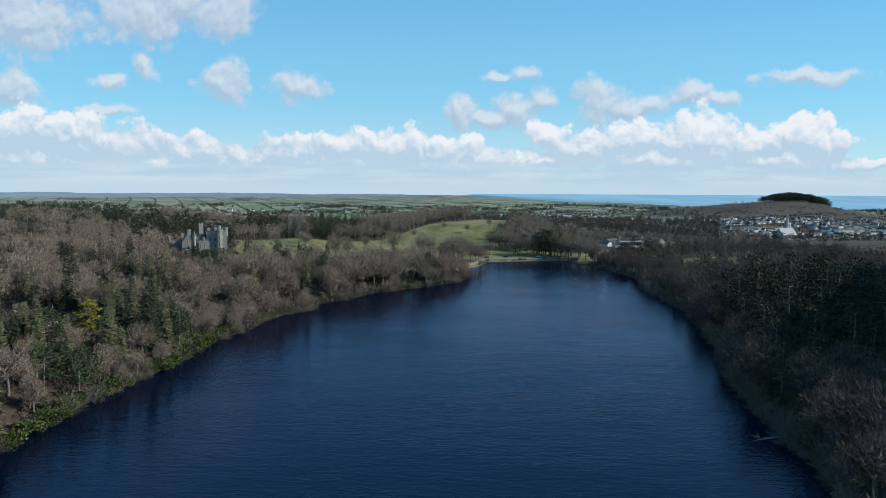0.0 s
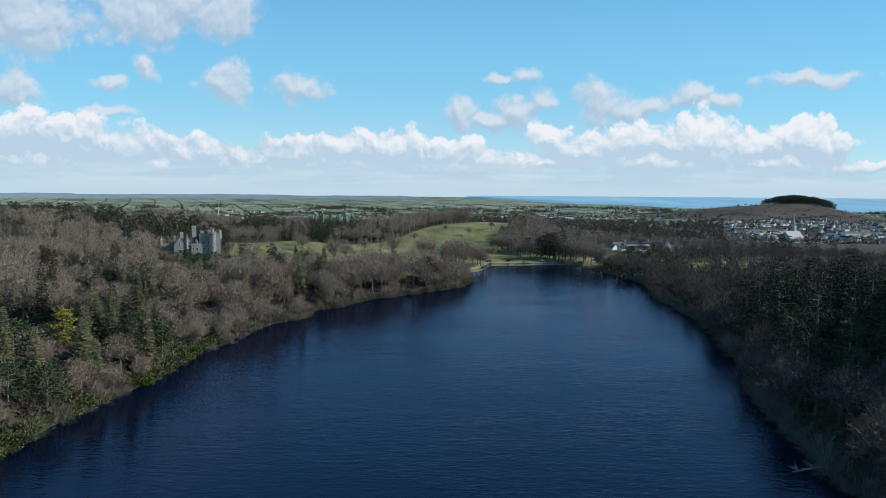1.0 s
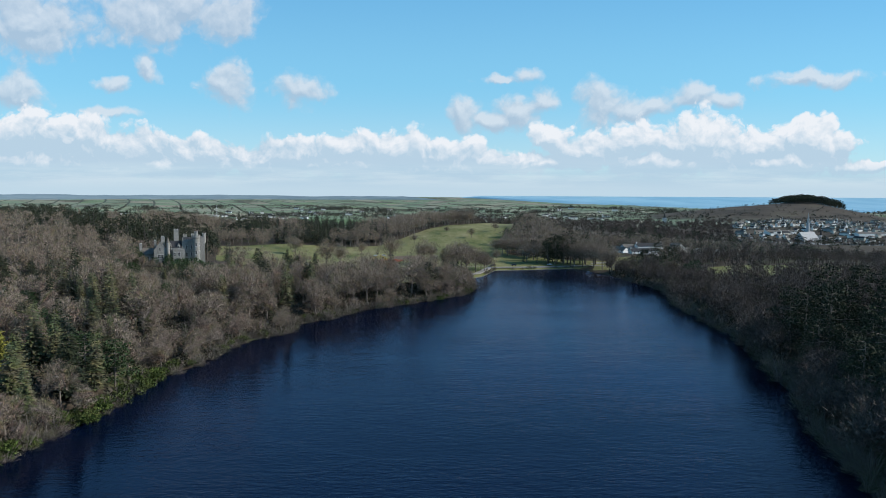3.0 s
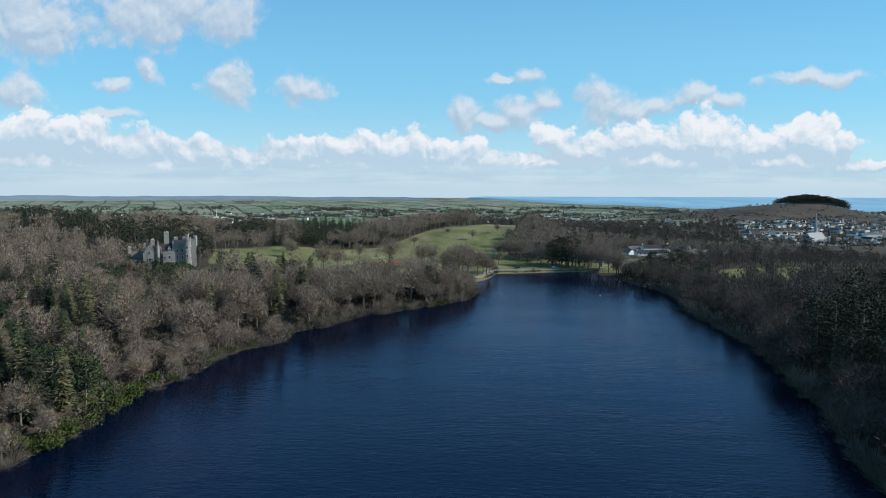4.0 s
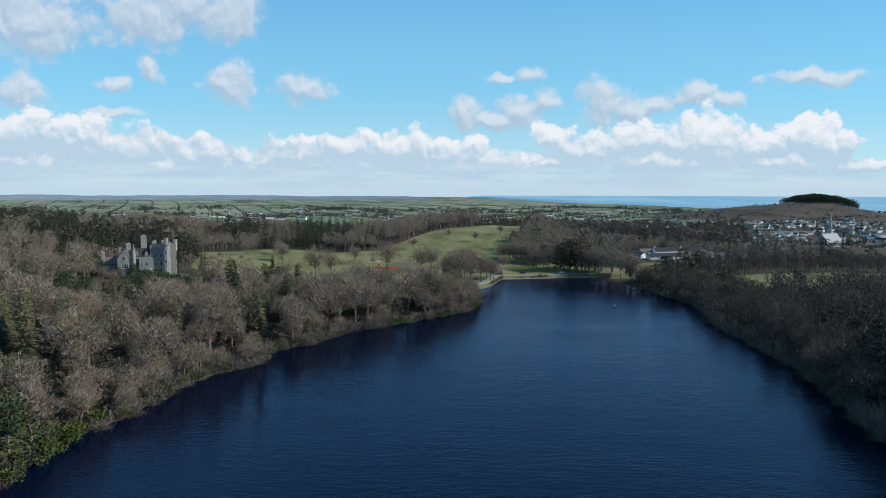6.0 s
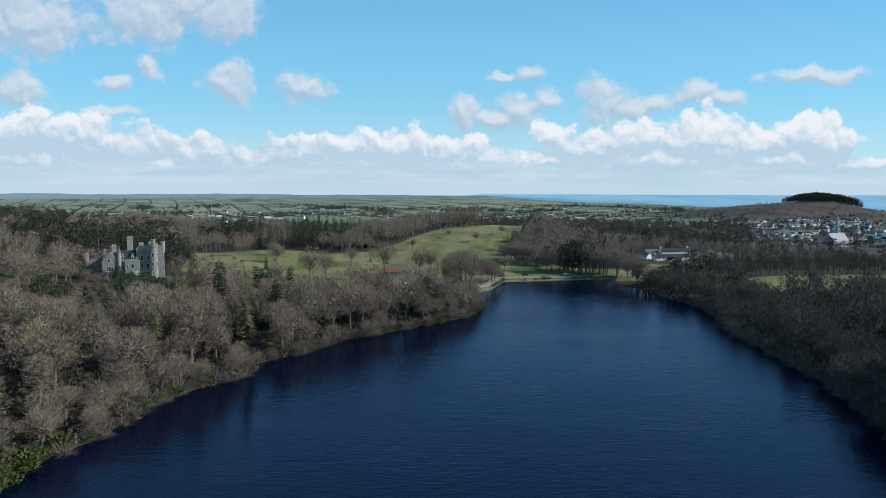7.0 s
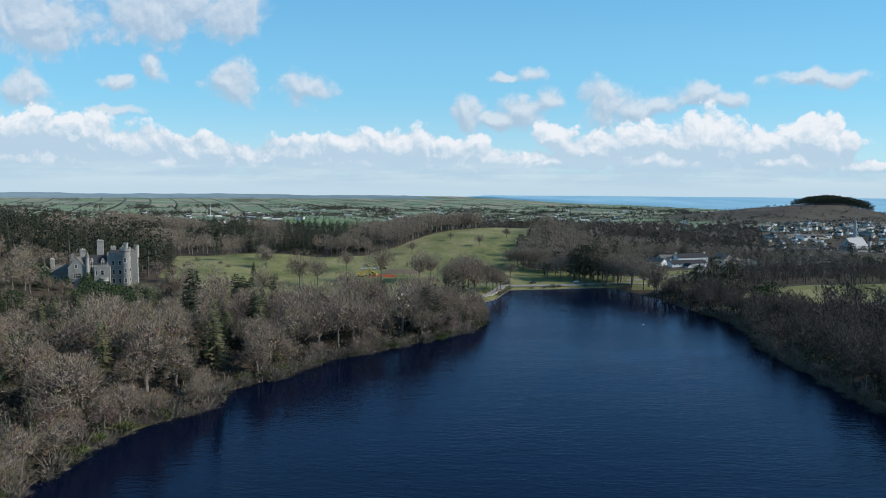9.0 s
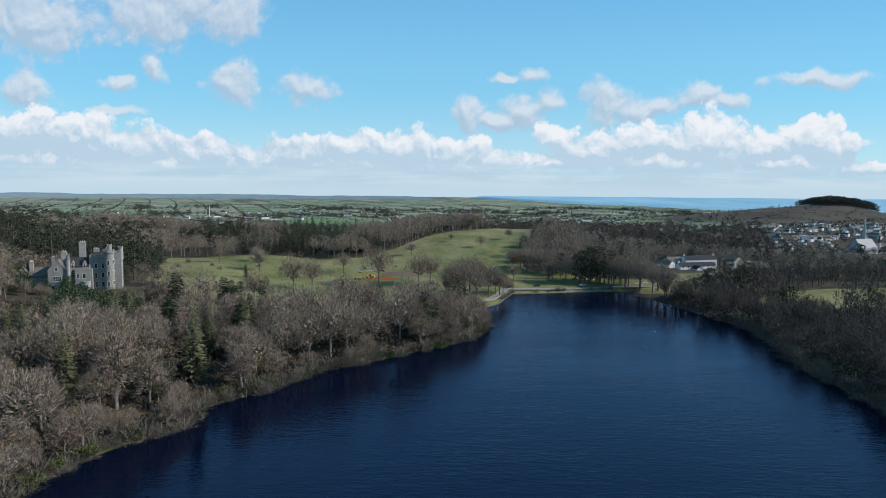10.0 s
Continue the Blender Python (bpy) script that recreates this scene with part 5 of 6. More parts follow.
def ring_merlons(s, x, y, r, z, n=9, h=.8):
    for i in range(n):
        a0, a1 = 2 * math.pi * i / n, 2 * math.pi * (i + .55) / n
        V = [(x + q * math.cos(a), y + q * math.sin(a), zz) for zz in (z, z + h) for a, q in ((a0, r), (a1, r), (a1, r - .4), (a0, r - .4))]
        s.faces(V, [(3, 2, 1, 0), (4, 5, 6, 7), (0, 1, 5, 4), (1, 2, 6, 5), (2, 3, 7, 6), (3, 0, 4, 7)])
    return s


def build_castle():
    top = new("castle")
    top.matrix_basis = pose(-138.2, 288.5, 12.9, 0, 0, 20)
    tagged(top, "grey granite baronial castle with round tower, gables and battlements", "castle")
    # main block behind the tower
    s = Solid().box(-8.6, 4.6, 1.2, 17, -2, 16.2)
    merlons(s, -8.6, 4.6, 1.2, 16.2), merlons(s, -8.6, 4.6, 16.5, 16.2), merlons_y(s, 1.9, 16.4, 4.1, 16.2), merlons_y(s, 1.9, 16.4, -8.6, 16.2)
    solid("main_block", s, M_granite, top)
    solid("roof", Solid().pitched(-7.4, 3.4, 3.2, 15.2, 15.6, 17.6, "x"), M_slate, top, "dark slate roof behind battlements")
    # round tower with corbelled head and stair cap
    t = Solid().drum(0, 0, -2.5, 17.4, 2.25, 2.2, 24).drum(0, 0, 17.4, 18.0, 2.2, 2.55, 24).drum(0, 0, 18.0, 18.9, 2.55, 2.55, 24)
    ring_merlons(t, 0, 0, 2.55, 18.9)
    tower = solid("round_tower", t, M_granite, top)
    solid("turret", ring_merlons(Solid().drum(.25, .9, 18.9, 21.2, 1.05, 1.0, 16).drum(.25, .9, 21.2, 21.5, 1.0, 1.2, 16), .25, .9, 1.2, 21.5, 6, .5), M_dressed, tower)
    # square stair tower with a corbelled corner turret on the sunny flank
    s = Solid().box(2.2, 5.3, .2, 7.5, -2.5, 18.2)
    merlons(s, 2.2, 5.3, .2, 18.2), merlons_y(s, .9, 7.4, 4.8, 18.2)
    stair = solid("stair_tower", s, M_granite, top)
    solid("corner_turret", ring_merlons(Solid().drum(5.0, 2.2, 13.2, 14.6, .3, 1.15, 14).drum(5.0, 2.2, 14.6, 20.2, 1.15, 1.15, 14), 5.0, 2.2, 1.15, 20.2, 6, .6), M_dressed, stair)
    # forward wing with bow window
    s = Solid().box(-14.2, -7.0, -3.2, 1.2, -2, 10.6)
    merlons(s, -14.2, -7.0, -3.2, 10.6, .4, .6, .5)
    solid("forward_wing", s, M_granite, top)
    bow = solid("bow_window", ring_merlons(Solid().drum(-9.6, -3.4, -2, 4.6, 1.8, 1.8, 16).drum(-9.6, -3.4, 4.6, 4.9, 2.0, 2.0, 16), -9.6, -3.4, 2.0, 4.9, 7, .4), M_dressed, top)
    for a in (-60, -20, 20, 60):
        f = (math.sin(radians(a)), -math.cos(radians(a)))
        window(bow, -9.6 + 1.78 * f[0], -3.4 + 1.78 * f[1], 1.2, .7, 2.4, f)
    # gabled wing
    solid("gabled_wing", Solid().gabled(-25.4, -17.9, -2.6, 12, -2, 10.2, 15.0), M_granite, top)
    solid("roof", Solid().pitched(-25.4, -17.9, -2.3, 12, 10.2, 15.05), M_pale_slate, top, "steep pale slate roof")
    s = Solid().faces([], [])
    for sg in (-1, 1):
        a, b = (-21.65 + sg * 3.95, 9.9), (-21.65, 15.4)
        V = [(a[0], -2.75, a[1]), (b[0], -2.75, b[1]), (b[0], -2.75, b[1] + .45), (a[0], -2.75, a[1] + .45)]
        W = [(x, -2.3, z) for x, y, z in V]
        s.faces(V + W, [(0, 1, 2, 3), (7, 6, 5, 4), (0, 4, 5, 1), (1, 5, 6, 2), (2, 6, 7, 3), (3, 7, 4, 0)])
    solid("gable_coping", s, M_dressed, top, "pale dressed stone coping")
    t = Solid().drum(-17.0, -2.6, 3.2, 4.6, .25, .95, 12).drum(-17.0, -2.6, 4.6, 15.2, .95, .95, 12)
    slim = solid("slim_turret", t, M_dressed, top)
    solid("spirelet", Solid().drum(-17.0, -2.6, 15.2, 18.9, 1.15, .08, 12), M_pale_slate, slim, "pointed stone cap")
    # link between gabled wing and main block
    solid("link_range", Solid().gabled(-18, -8.6, .5, 12, -2, 11.8, 15.6, "x"), M_granite, top)
    solid("roof", Solid().pitched(-18, -9.0, .5, 12, 11.8, 15.6, "x"), M_slate, top, "dark slate roof")
    # dormers on the forward wing's roof
    for x in (-15.6, -10.6):
        d = solid("dormer", Solid().gabled(x - .8, x + .8, .4, 3.4, 10.4, 13.2, 14.5), M_granite, top)
        window(d, x, .4, 11.1, .7, 1.7)
    # service wing and end lodge
    solid("service_wing", Solid().gabled(-34, -25.4, 3, 12, -1, 7.6, 11.0, "x"), M_granite, top)
    solid("roof", Solid().pitched(-34, -25.7, 3, 12, 7.6, 11.0, "x"), M_pale_slate, top, "weathered pale slate roof")
    solid("end_gable", Solid().gabled(-41, -34.6, 2, 12, -1, 6.4, 11.2), M_granite, top)
    solid("roof", Solid().pitched(-41, -34.6, 2, 12, 6.4, 11.2), M_pale_slate, top, "weathered pale slate roof")
    for x, y, w, z0, z1 in ((-12, 7, 2.9, 13, 22.6), (-20.2, 8, 2.3, 11, 18.0), (-24.8, 9, 1.3, 8, 15.4), (-33.4, 6, 1.5, 8, 13.8), (-6.6, 12, 2.4, 15, 18.8), (-1.6, 14, 2.2, 15, 18.9)):
        c = solid("chimney", Solid().box(x - w / 2, x + w / 2, y - .8, y + .8, z0, z1).box(x - w / 2 - .15, x + w / 2 + .15, y - .95, y + .95, z1, z1 + .35), M_dressed, top)
        pots = Solid()
        for k in range(3):
            pots.drum(x + (k - 1) * w * .3, y, z1 + .35, z1 + 1.0, .2, .16, 8)
        solid("chimney_pot", pots, M_cream, c)
    for z in (2.2, 7.2, 12.4):
        window(tower, -.1, -2.2, z, .95, 2.0)
        window(tower, 2.0, -1.05, z + .5, .7, 1.7, (.88, -.47))
    for x in (-4.6, -2.9):
        for z in (1.6, 6.0, 10.6):
            window(top, x - 1.2 if x < -4 else x, 1.2, z, 1.0, 2.2)
    for x in (-12.4,):
        window(top, x, -3.2, 1.6, 1.1, 2.4)
    window(top, -10.4, -3.2, 6.5, 1.2, 2.2)
    window(top, -13.0, -3.2, 6.5, .8, 2.0)
    window(top, -21.6, -2.6, 5.4, 3.2, 2.2, lights=4)
    window(top, -21.9, -2.6, 10.2, 1.0, 1.6)
    window(top, -23.4, -2.6, 1.2, 1.1, 2.2)
    window(top, -20.2, -2.6, 1.2, 1.1, 2.2)
    for z in (2.0, 6.0, 9.0):
        window(top, -15.6, .5, z, .9, 1.8)
    for y in (3.0, 5.6):
        for z in (2.0, 6.5, 11.5):
            window(stair, 5.3, y, z, .8, 1.9, (1, 0))
    for y in (10, 13.5):
        for z in (1.6, 6.0, 10.6):
            window(top, 4.6, y, z, 1.0, 2.2, (1, 0))
    for x in (-32, -29, -26.8):
        window(top, x, 3, 4.2, .9, 1.6)
    window(top, -37.8, 2, 3.4, 1.2, 2.0)


build_castle()


def house(name, x, y, turn, w, l, h, rise, wall, roof, label, group="", chimneys=1, z=None, windows=True, sink=.6):
    """A plain gabled house, its ridge along its length."""
    top = new(name)
    top.matrix_basis = pose(x, y, ground_at(x, y) if z is None else z, 0, 0, turn)
    tagged(top, label, "house", group)
    solid("wall", Solid().gabled(-l / 2, l / 2, -w / 2, w / 2, -sink, h, h + rise, "x"), wall, top)
    r = solid("roof", Solid().pitched(-l / 2, l / 2, -w / 2, w / 2, h, h + rise, "x"), roof, top)
    for k in range(chimneys):
        cx = (-l / 2 + .6) if k == 0 else (l / 2 - .6)
        solid("chimney", Solid().box(cx - .5, cx + .5, -.45, .45, h + rise * .6, h + rise + 1.3).drum(cx, 0, h + rise + 1.3, h + rise + 1.7, .2, .16, 6), wall, r)
    if windows:
        n = max(2, int(l / 4))
        for i in range(n):
            wx = -l / 2 + l * (i + .5) / n
            for wz in ([1.0] if h < 3.6 else [1.0, 3.6]):
                f = Solid().box(wx - .55, wx + .55, -w / 2 - .05, -w / 2 + .02, wz, wz + 1.2)
                solid("window", f, M_glass, top)
    return top


def stable_yard():
    """Long low white ranges with dark roofs round a yard, by the head of the lake."""
    lab = "long low white-walled yard building with a dark slate roof"
    g = "white yard buildings"
    house("yard_building", 219, 462, 14, 7, 31, 4.8, 2.3, M_white, M_slate, lab, g, 2, 2.6)
    house("yard_building", 229, 481, 14, 8, 28, 7.4, 2.6, M_white, M_slate, lab, g, 2, 3.0)
    house("yard_building", 217, 455, 104, 5, 8, 3.6, 2.0, M_white, M_slate, "low white gabled building with a dark slate roof", g, 0, 2.2)
    house("yard_building", 199, 472, -58, 8, 14, 5.0, 2.8, M_white, M_pale_slate, "white gabled building with a pale grey roof", g, 0, 2.4)
    house("courtyard_hall", 210, 482, 14, 9, 14, 6.6, 2.4, M_grey_wall, M_pale_slate, "grey hall with a pale shallow roof", g, 0, 2.8)
    house("stone_barn", 256, 480, -74, 10, 14, 6.4, 4.2, M_cream, M_pale_slate, "buff stone barn with a grey slate roof", "", 0, 2.6)
    house("stone_barn", 268, 486, 20, 6, 12, 3.6, 2.2, M_cream, M_pale_slate, "low buff stone outbuilding beside the barn", "", 0, 2.6)
    wall = new("garden_wall")
    tagged(wall, "weathered buff stone garden wall with a coping", "wall")
    wall.matrix_basis = pose(0, 0, 0)
    z = ground_at(262, 492)
    for x0, x1, y in ((266, 286, 492), (276, 344, 478)):
        s = Solid().box(x0, x1, y, y + .5, z - 1.5, z + 3.6).box(x0 - .1, x1 + .1, y - .1, y + .6, z + 3.6, z + 3.85)
        solid("wall_run", s, M_cream, wall)


stable_yard()


def build_church():
    top = new("church")
    top.matrix_basis = pose(564, 780, ground_at(564, 780) - 1, 0, 0, 25) @ Matrix.Diagonal((1, 1, 1.25, 1))
    tagged(top, "pale stone parish church with a tall slender spire", "church")
    solid("nave", Solid().gabled(-18, 14, -8, 8, -2, 9, 17, "x"), M_grey_wall, top)
    solid("roof", Solid().pitched(-18, 14, -8, 8, 9, 17, "x"), M_sunlit_slate, top, "slate roof with its sunlit paleness put into the colour")
    solid("aisle", Solid().gabled(-14, 10, -13, -8, -2, 5, 8, "x"), M_grey_wall, top)
    tower = solid("tower", Solid().box(9, 15, 5, 11, -2, 17).box(8.7, 15.3, 4.7, 11.3, 17, 17.8), M_grey_wall, top)
    solid("spire", Solid().drum(12, 8, 17.8, 39, 2.9, .1, 8), M_grey_wall, tower, "slender grey stone spire")
    for x in (9.3, 14.7):
        for y in (5.3, 10.7):
            solid("pinnacle", Solid().drum(x, y, 17.8, 21, .5, .05, 6), M_grey_wall, tower)
    small = solid("bell_turret", Solid().box(22, 25, -6, -3, -2, 13), M_grey_wall, top)
    solid("spirelet", Solid().drum(23.5, -4.5, 13, 21, 1.7, .08, 8), M_slate, small)
    for x in (-14, -9, -4, 1, 6):
        window(top, x, -8, 4.5, 1.4, 3.0)
    window(top, 14, 0, 4, 4, 6, (1, 0), 3)


build_church()


def build_town():
    r = np.random.RandomState(5)
    walls = [(M_white, "white rendered"), (M_white, "white rendered"), (M_cream, "cream rendered"), (M_grey_wall, "grey rendered")]
    roofs = [(M_slate, "dark slate"), (M_pale_slate, "pale grey slate")]
    n = 0
    placed = []
    while n < 290:
        x, y = r.uniform(470, 1050), r.uniform(790, 1330)
        row = round((y - .25 * x) / 28) * 28 + .25 * x
        y = row + r.uniform(-3, 3)
        if abs(x - 564) < 34 and abs(y - 778) < 28 or x / (y + 195) < .475:
            continue
        if any(abs(x - a) < 12 and abs(y - b) < 12 for a, b in placed):
            continue
        placed.append((x, y))
        (w, wn), (ro, rn) = walls[r.randint(4)], roofs[int(r.uniform() < .45)]
        long = r.uniform() < .25
        house("house", x, y, 26 + r.choice((0, 0, 90)) + r.uniform(-8, 8), r.uniform(5.5, 7), r.uniform(14, 24) if long else r.uniform(7, 10.5), r.uniform(2.6, 5),
              r.uniform(2, 2.8), w, ro, f"{wn} town house with a {rn} roof", "houses of the town", r.randint(0, 3), windows=False)
        n += 1
    for x, y, l, w in ((610, 905, 44, 16), (700, 930, 60, 18), (820, 1010, 70, 16), (560, 860, 36, 14), (690, 1080, 60, 14)):
        house("shed", x, y, 10, w, l, 5, 2.2, M_white, M_pale_slate, "long pale flat-roofed town shed", "", 0, windows=False)
    # second church tower out on the rise
    t = new("church_tower")
    t.matrix_basis = pose(560, 1330, ground_at(560, 1330))
    tagged(t, "small dark stone church tower with a short spire", "church")
    solid("tower", Solid().box(-3.5, 3.5, -3.5, 3.5, -1, 14), M_grey_wall, t)
    solid("spire", Solid().drum(0, 0, 14, 25, 3.2, .1, 4), M_slate, t)


build_town()


def build_farms():
    """White farmsteads among the distant fields, and a wind turbine."""
    r = np.random.RandomState(8)
    n = 0
    while n < 80:
        az, D = radians(r.uniform(-36, 26)), r.uniform(1750, 3000)
        x, y = 10 + D * math.sin(az), -100 + D * math.cos(az)
        if math.exp(-((x - 1050) / 380) ** 2 - ((y - 1700) / 300) ** 2) > .2 or (420 < x < 920 and 780 < y < 1350):
            continue
        n += 1
        house("farmhouse", x, y, r.uniform(-20, 40), 8, r.uniform(12, 26), r.uniform(3.5, 6), 3, M_white, M_slate if r.uniform() < .6 else M_pale_slate,
              "white farmhouse with a slate roof among fields", "farmsteads", 1, windows=False)
    for k in range(6):
        house("glasshouse", -262 + k * 6, 1098 + k * 2, 80, 4.5, 10, 1.8, 1.2, M_white, M_white, "white polytunnel beside a farmyard", "white polytunnels", 0, windows=False)
    house("farm_shed", -214, 1108, 8, 9, 18, 3.2, 1.6, M_white, M_pale_slate, "wide white farm shed with a pale roof", "", 0, windows=False)
    t = new("wind_turbine")
    x, y = -690, 2110
    t.matrix_basis = pose(x, y, ground_at(x, y) - 1, 0, 0, 10)
    tagged(t, "slim white wind turbine on a distant ridge", "wind turbine")
    solid("mast", Solid().drum(0, 0, 0, 30, .9, .5, 10), M_white, t)
    solid("nacelle", Solid().box(-.6, .6, -1.5, 2, 29.5, 31), M_white, t)
    for a in (90, 210, 330):
        c, s_ = math.cos(radians(a)), math.sin(radians(a))
        solid("blade", Solid().faces([(-.4 * s_, -1.4, 30.2 + .4 * c), (.4 * s_, -1.4, 30.2 - .4 * c), (12 * c + .1 * s_, -1.5, 30.2 + 12 * s_), (12 * c - .1 * s_, -1.5, 30.2 + 12 * s_),
                                      (-.4 * s_, -1.1, 30.2 + .4 * c), (.4 * s_, -1.1, 30.2 - .4 * c), (12 * c + .1 * s_, -1.3, 30.2 + 12 * s_), (12 * c - .1 * s_, -1.3, 30.2 + 12 * s_)],
                                     [(0, 1, 2, 3), (7, 6, 5, 4), (0, 4, 5, 1), (1, 5, 6, 2), (2, 6, 7, 3), (3, 7, 4, 0)]), M_white, t)


build_farms()


# ---- the park and the lake's edge ----
def ribbon(name, line, width, material, label, category, lift=.12, sub=4.0):
    """A path that follows the ground."""
    V, F = [], []
    pts = []
    for (ax, ay), (bx, by) in zip(line, line[1:]):
        n = max(1, int(math.hypot(bx - ax, by - ay) / sub))
        pts += [(ax + (bx - ax) * i / n, ay + (by - ay) * i / n) for i in range(n)]
    pts.append(line[-1])
    for i, (x, y) in enumerate(pts):
        a, b = pts[max(i - 1, 0)], pts[min(i + 1, len(pts) - 1)]
        tx, ty = b[0] - a[0], b[1] - a[1]
        L = math.hypot(tx, ty)
        nx, ny = -ty / L, tx / L
        z = max(ground_at(x + nx * k, y + ny * k) for k in (-width / 2, 0, width / 2)) + lift
        for k, dz in ((-width / 2 - .2, -.6), (-width / 2, 0), (width / 2, 0), (width / 2 + .2, -.6)):
            V.append((x + nx * k, y + ny * k, z + dz))
    for i in range(len(pts) - 1):
        F += [(4 * i + k, 4 * i + k + 1, 4 * i + k + 5, 4 * i + k + 4) for k in range(3)]
    me = bpy.data.meshes.new(name)
    me.from_pydata(V, [], F)
    return tagged(part(name, me, material), label, category, kind="structure")


ribbon("lakeside_road", [(36, 316), (51, 335), (63, 370), (98, 375), (136, 384), (150, 380), (168, 372)], 4.4, M_gravel, "pale gravel road along the lake's end", "road", .25)
ribbon("park_path", [(-40, 300), (-22, 330), (10, 350), (40, 372), (64, 376)], 2.2, M_gravel, "pale park path across the lawn", "path")
ribbon("wood_path", [(-150, 8), (-128, 26), (-120, 48), (-126, 75)], 3.2, M_gravel, "pale track through the hillside wood", "path", .3)
ribbon("drive", [(150, 392), (176, 402), (200, 408), (225, 440), (226, 470)], 4, M_gravel, "pale drive to the yard buildings", "road", .2)


def bank_stones():
    """A low edge of rough blocks laid end to end along the lake's head."""
    top = new("stone_edging")
    tagged(top, "low edging of rough pale stone blocks along the shore", "stone edging")
    r = np.random.RandomState(14)
    meshes = []
    for k in range(6):
        bm = bmesh.new()
        bmesh.ops.create_cube(bm, size=1)
        for v in bm.verts:
            v.co = Vector((v.co.x * 1.25 + r.normal() * .06, v.co.y * .6 + r.normal() * .05, v.co.z * .5 + r.normal() * .04))
        bmesh.ops.bevel(bm, geom=bm.edges[:], offset=.05, segments=1, affect="EDGES")
        me = bpy.data.meshes.new("stone")
        bm.to_mesh(me)
        bm.free()
        me.materials.append(M_stone_edge)
        meshes.append(me)
    line = [(42, 292), (39, 307), (54, 327), (66, 362), (97, 368), (133, 376)]
    for (ax, ay), (bx, by) in zip(line, line[1:]):
        L = math.hypot(bx - ax, by - ay)
        a = math.degrees(math.atan2(by - ay, bx - ax))
        for i in range(int(L / 1.2)):
            f = (i + .5) * 1.2 / L
            ob = part("stone", meshes[r.randint(6)], None, top)
            ob.matrix_basis = pose(ax + (bx - ax) * f + r.normal() * .08, ay + (by - ay) * f + r.normal() * .08, .12 + r.normal() * .04, 0, 0, a + r.normal() * 4)


bank_stones()


def car(x, y, turn, paint, label):
    top = new("car")
    top.matrix_basis = pose(x, y, ground_at(x, y) + .3, 0, 0, turn)
    tagged(top, label, "car", "parked cars")
    prof = [(-2.1, .35), (-2.1, .85), (-1.2, .95), (-.6, 1.45), (.9, 1.45), (1.6, .95), (2.1, .9), (2.1, .35)]
    V = [(px, -.85 if pz < 1 else -.68, pz) for px, pz in prof] + [(px, .85 if pz < 1 else .68, pz) for px, pz in prof]
    n = len(prof)
    F = [(i, (i + 1) % n, n + (i + 1) % n, n + i) for i in range(n)] + [tuple(range(n - 1, -1, -1)), tuple(range(n, 2 * n))]
    solid("body", Solid().faces(V, F), paint, top)
    g = Solid()
    for sy in (-1, 1):
        g.faces([(-1.1, sy * .84, .97), (1.5, sy * .84, .97), (.85, sy * .72, 1.38), (-.55, sy * .72, 1.38)], [(0, 1, 2, 3)])
    solid("window", g, M_glass, top)
    for wx in (-1.3, 1.35):
        for wy in (-.82, .82):
            w = Solid().drum(0, 0, -.1, .1, .32, .32, 12)
            ob = solid("wheel", w, M_tyre, top)
            ob.matrix_basis = pose(wx, wy, .32, 90)


M_tyre = Mat("tyre", .8, .3).color((.02, .02, .02)).m
M_paint_dark = Mat("dark_paint", .3, .5).color((.02, .022, .025)).m
M_paint_silver = Mat("silver_paint", .3, .5).color((.55, .56, .58)).m
M_yellow = mottled("yellow_paint", (.42, .27, .04), (.52, .35, .06), 2, .5)
M_orange = mottled("orange_mesh", (.34, .07, .045), (.44, .11, .06), 2, .7)
M_buoy = mottled("white_float", (.38, .39, .40), (.5, .5, .5), 2, .5)
M_dead = mottled("bleached_wood", (.24, .22, .19), (.42, .39, .35), 1.5)

car(66, 374.5, 60, M_paint_dark, "dark parked car on the gravel by the lake")
car(84, 378.5, 5, M_paint_dark, "dark parked car on the gravel by the lake")
car(114, 383, 15, M_paint_silver, "silver parked car under the trees")
car(-31, 428, 10, M_paint_silver, "silver parked van beside the works on the lawn")
car(-24, 431, 10, M_paint_silver, "silver parked car beside the works on the lawn")
car(-17, 432, 5, M_paint_dark, "dark parked car beside the works on the lawn")


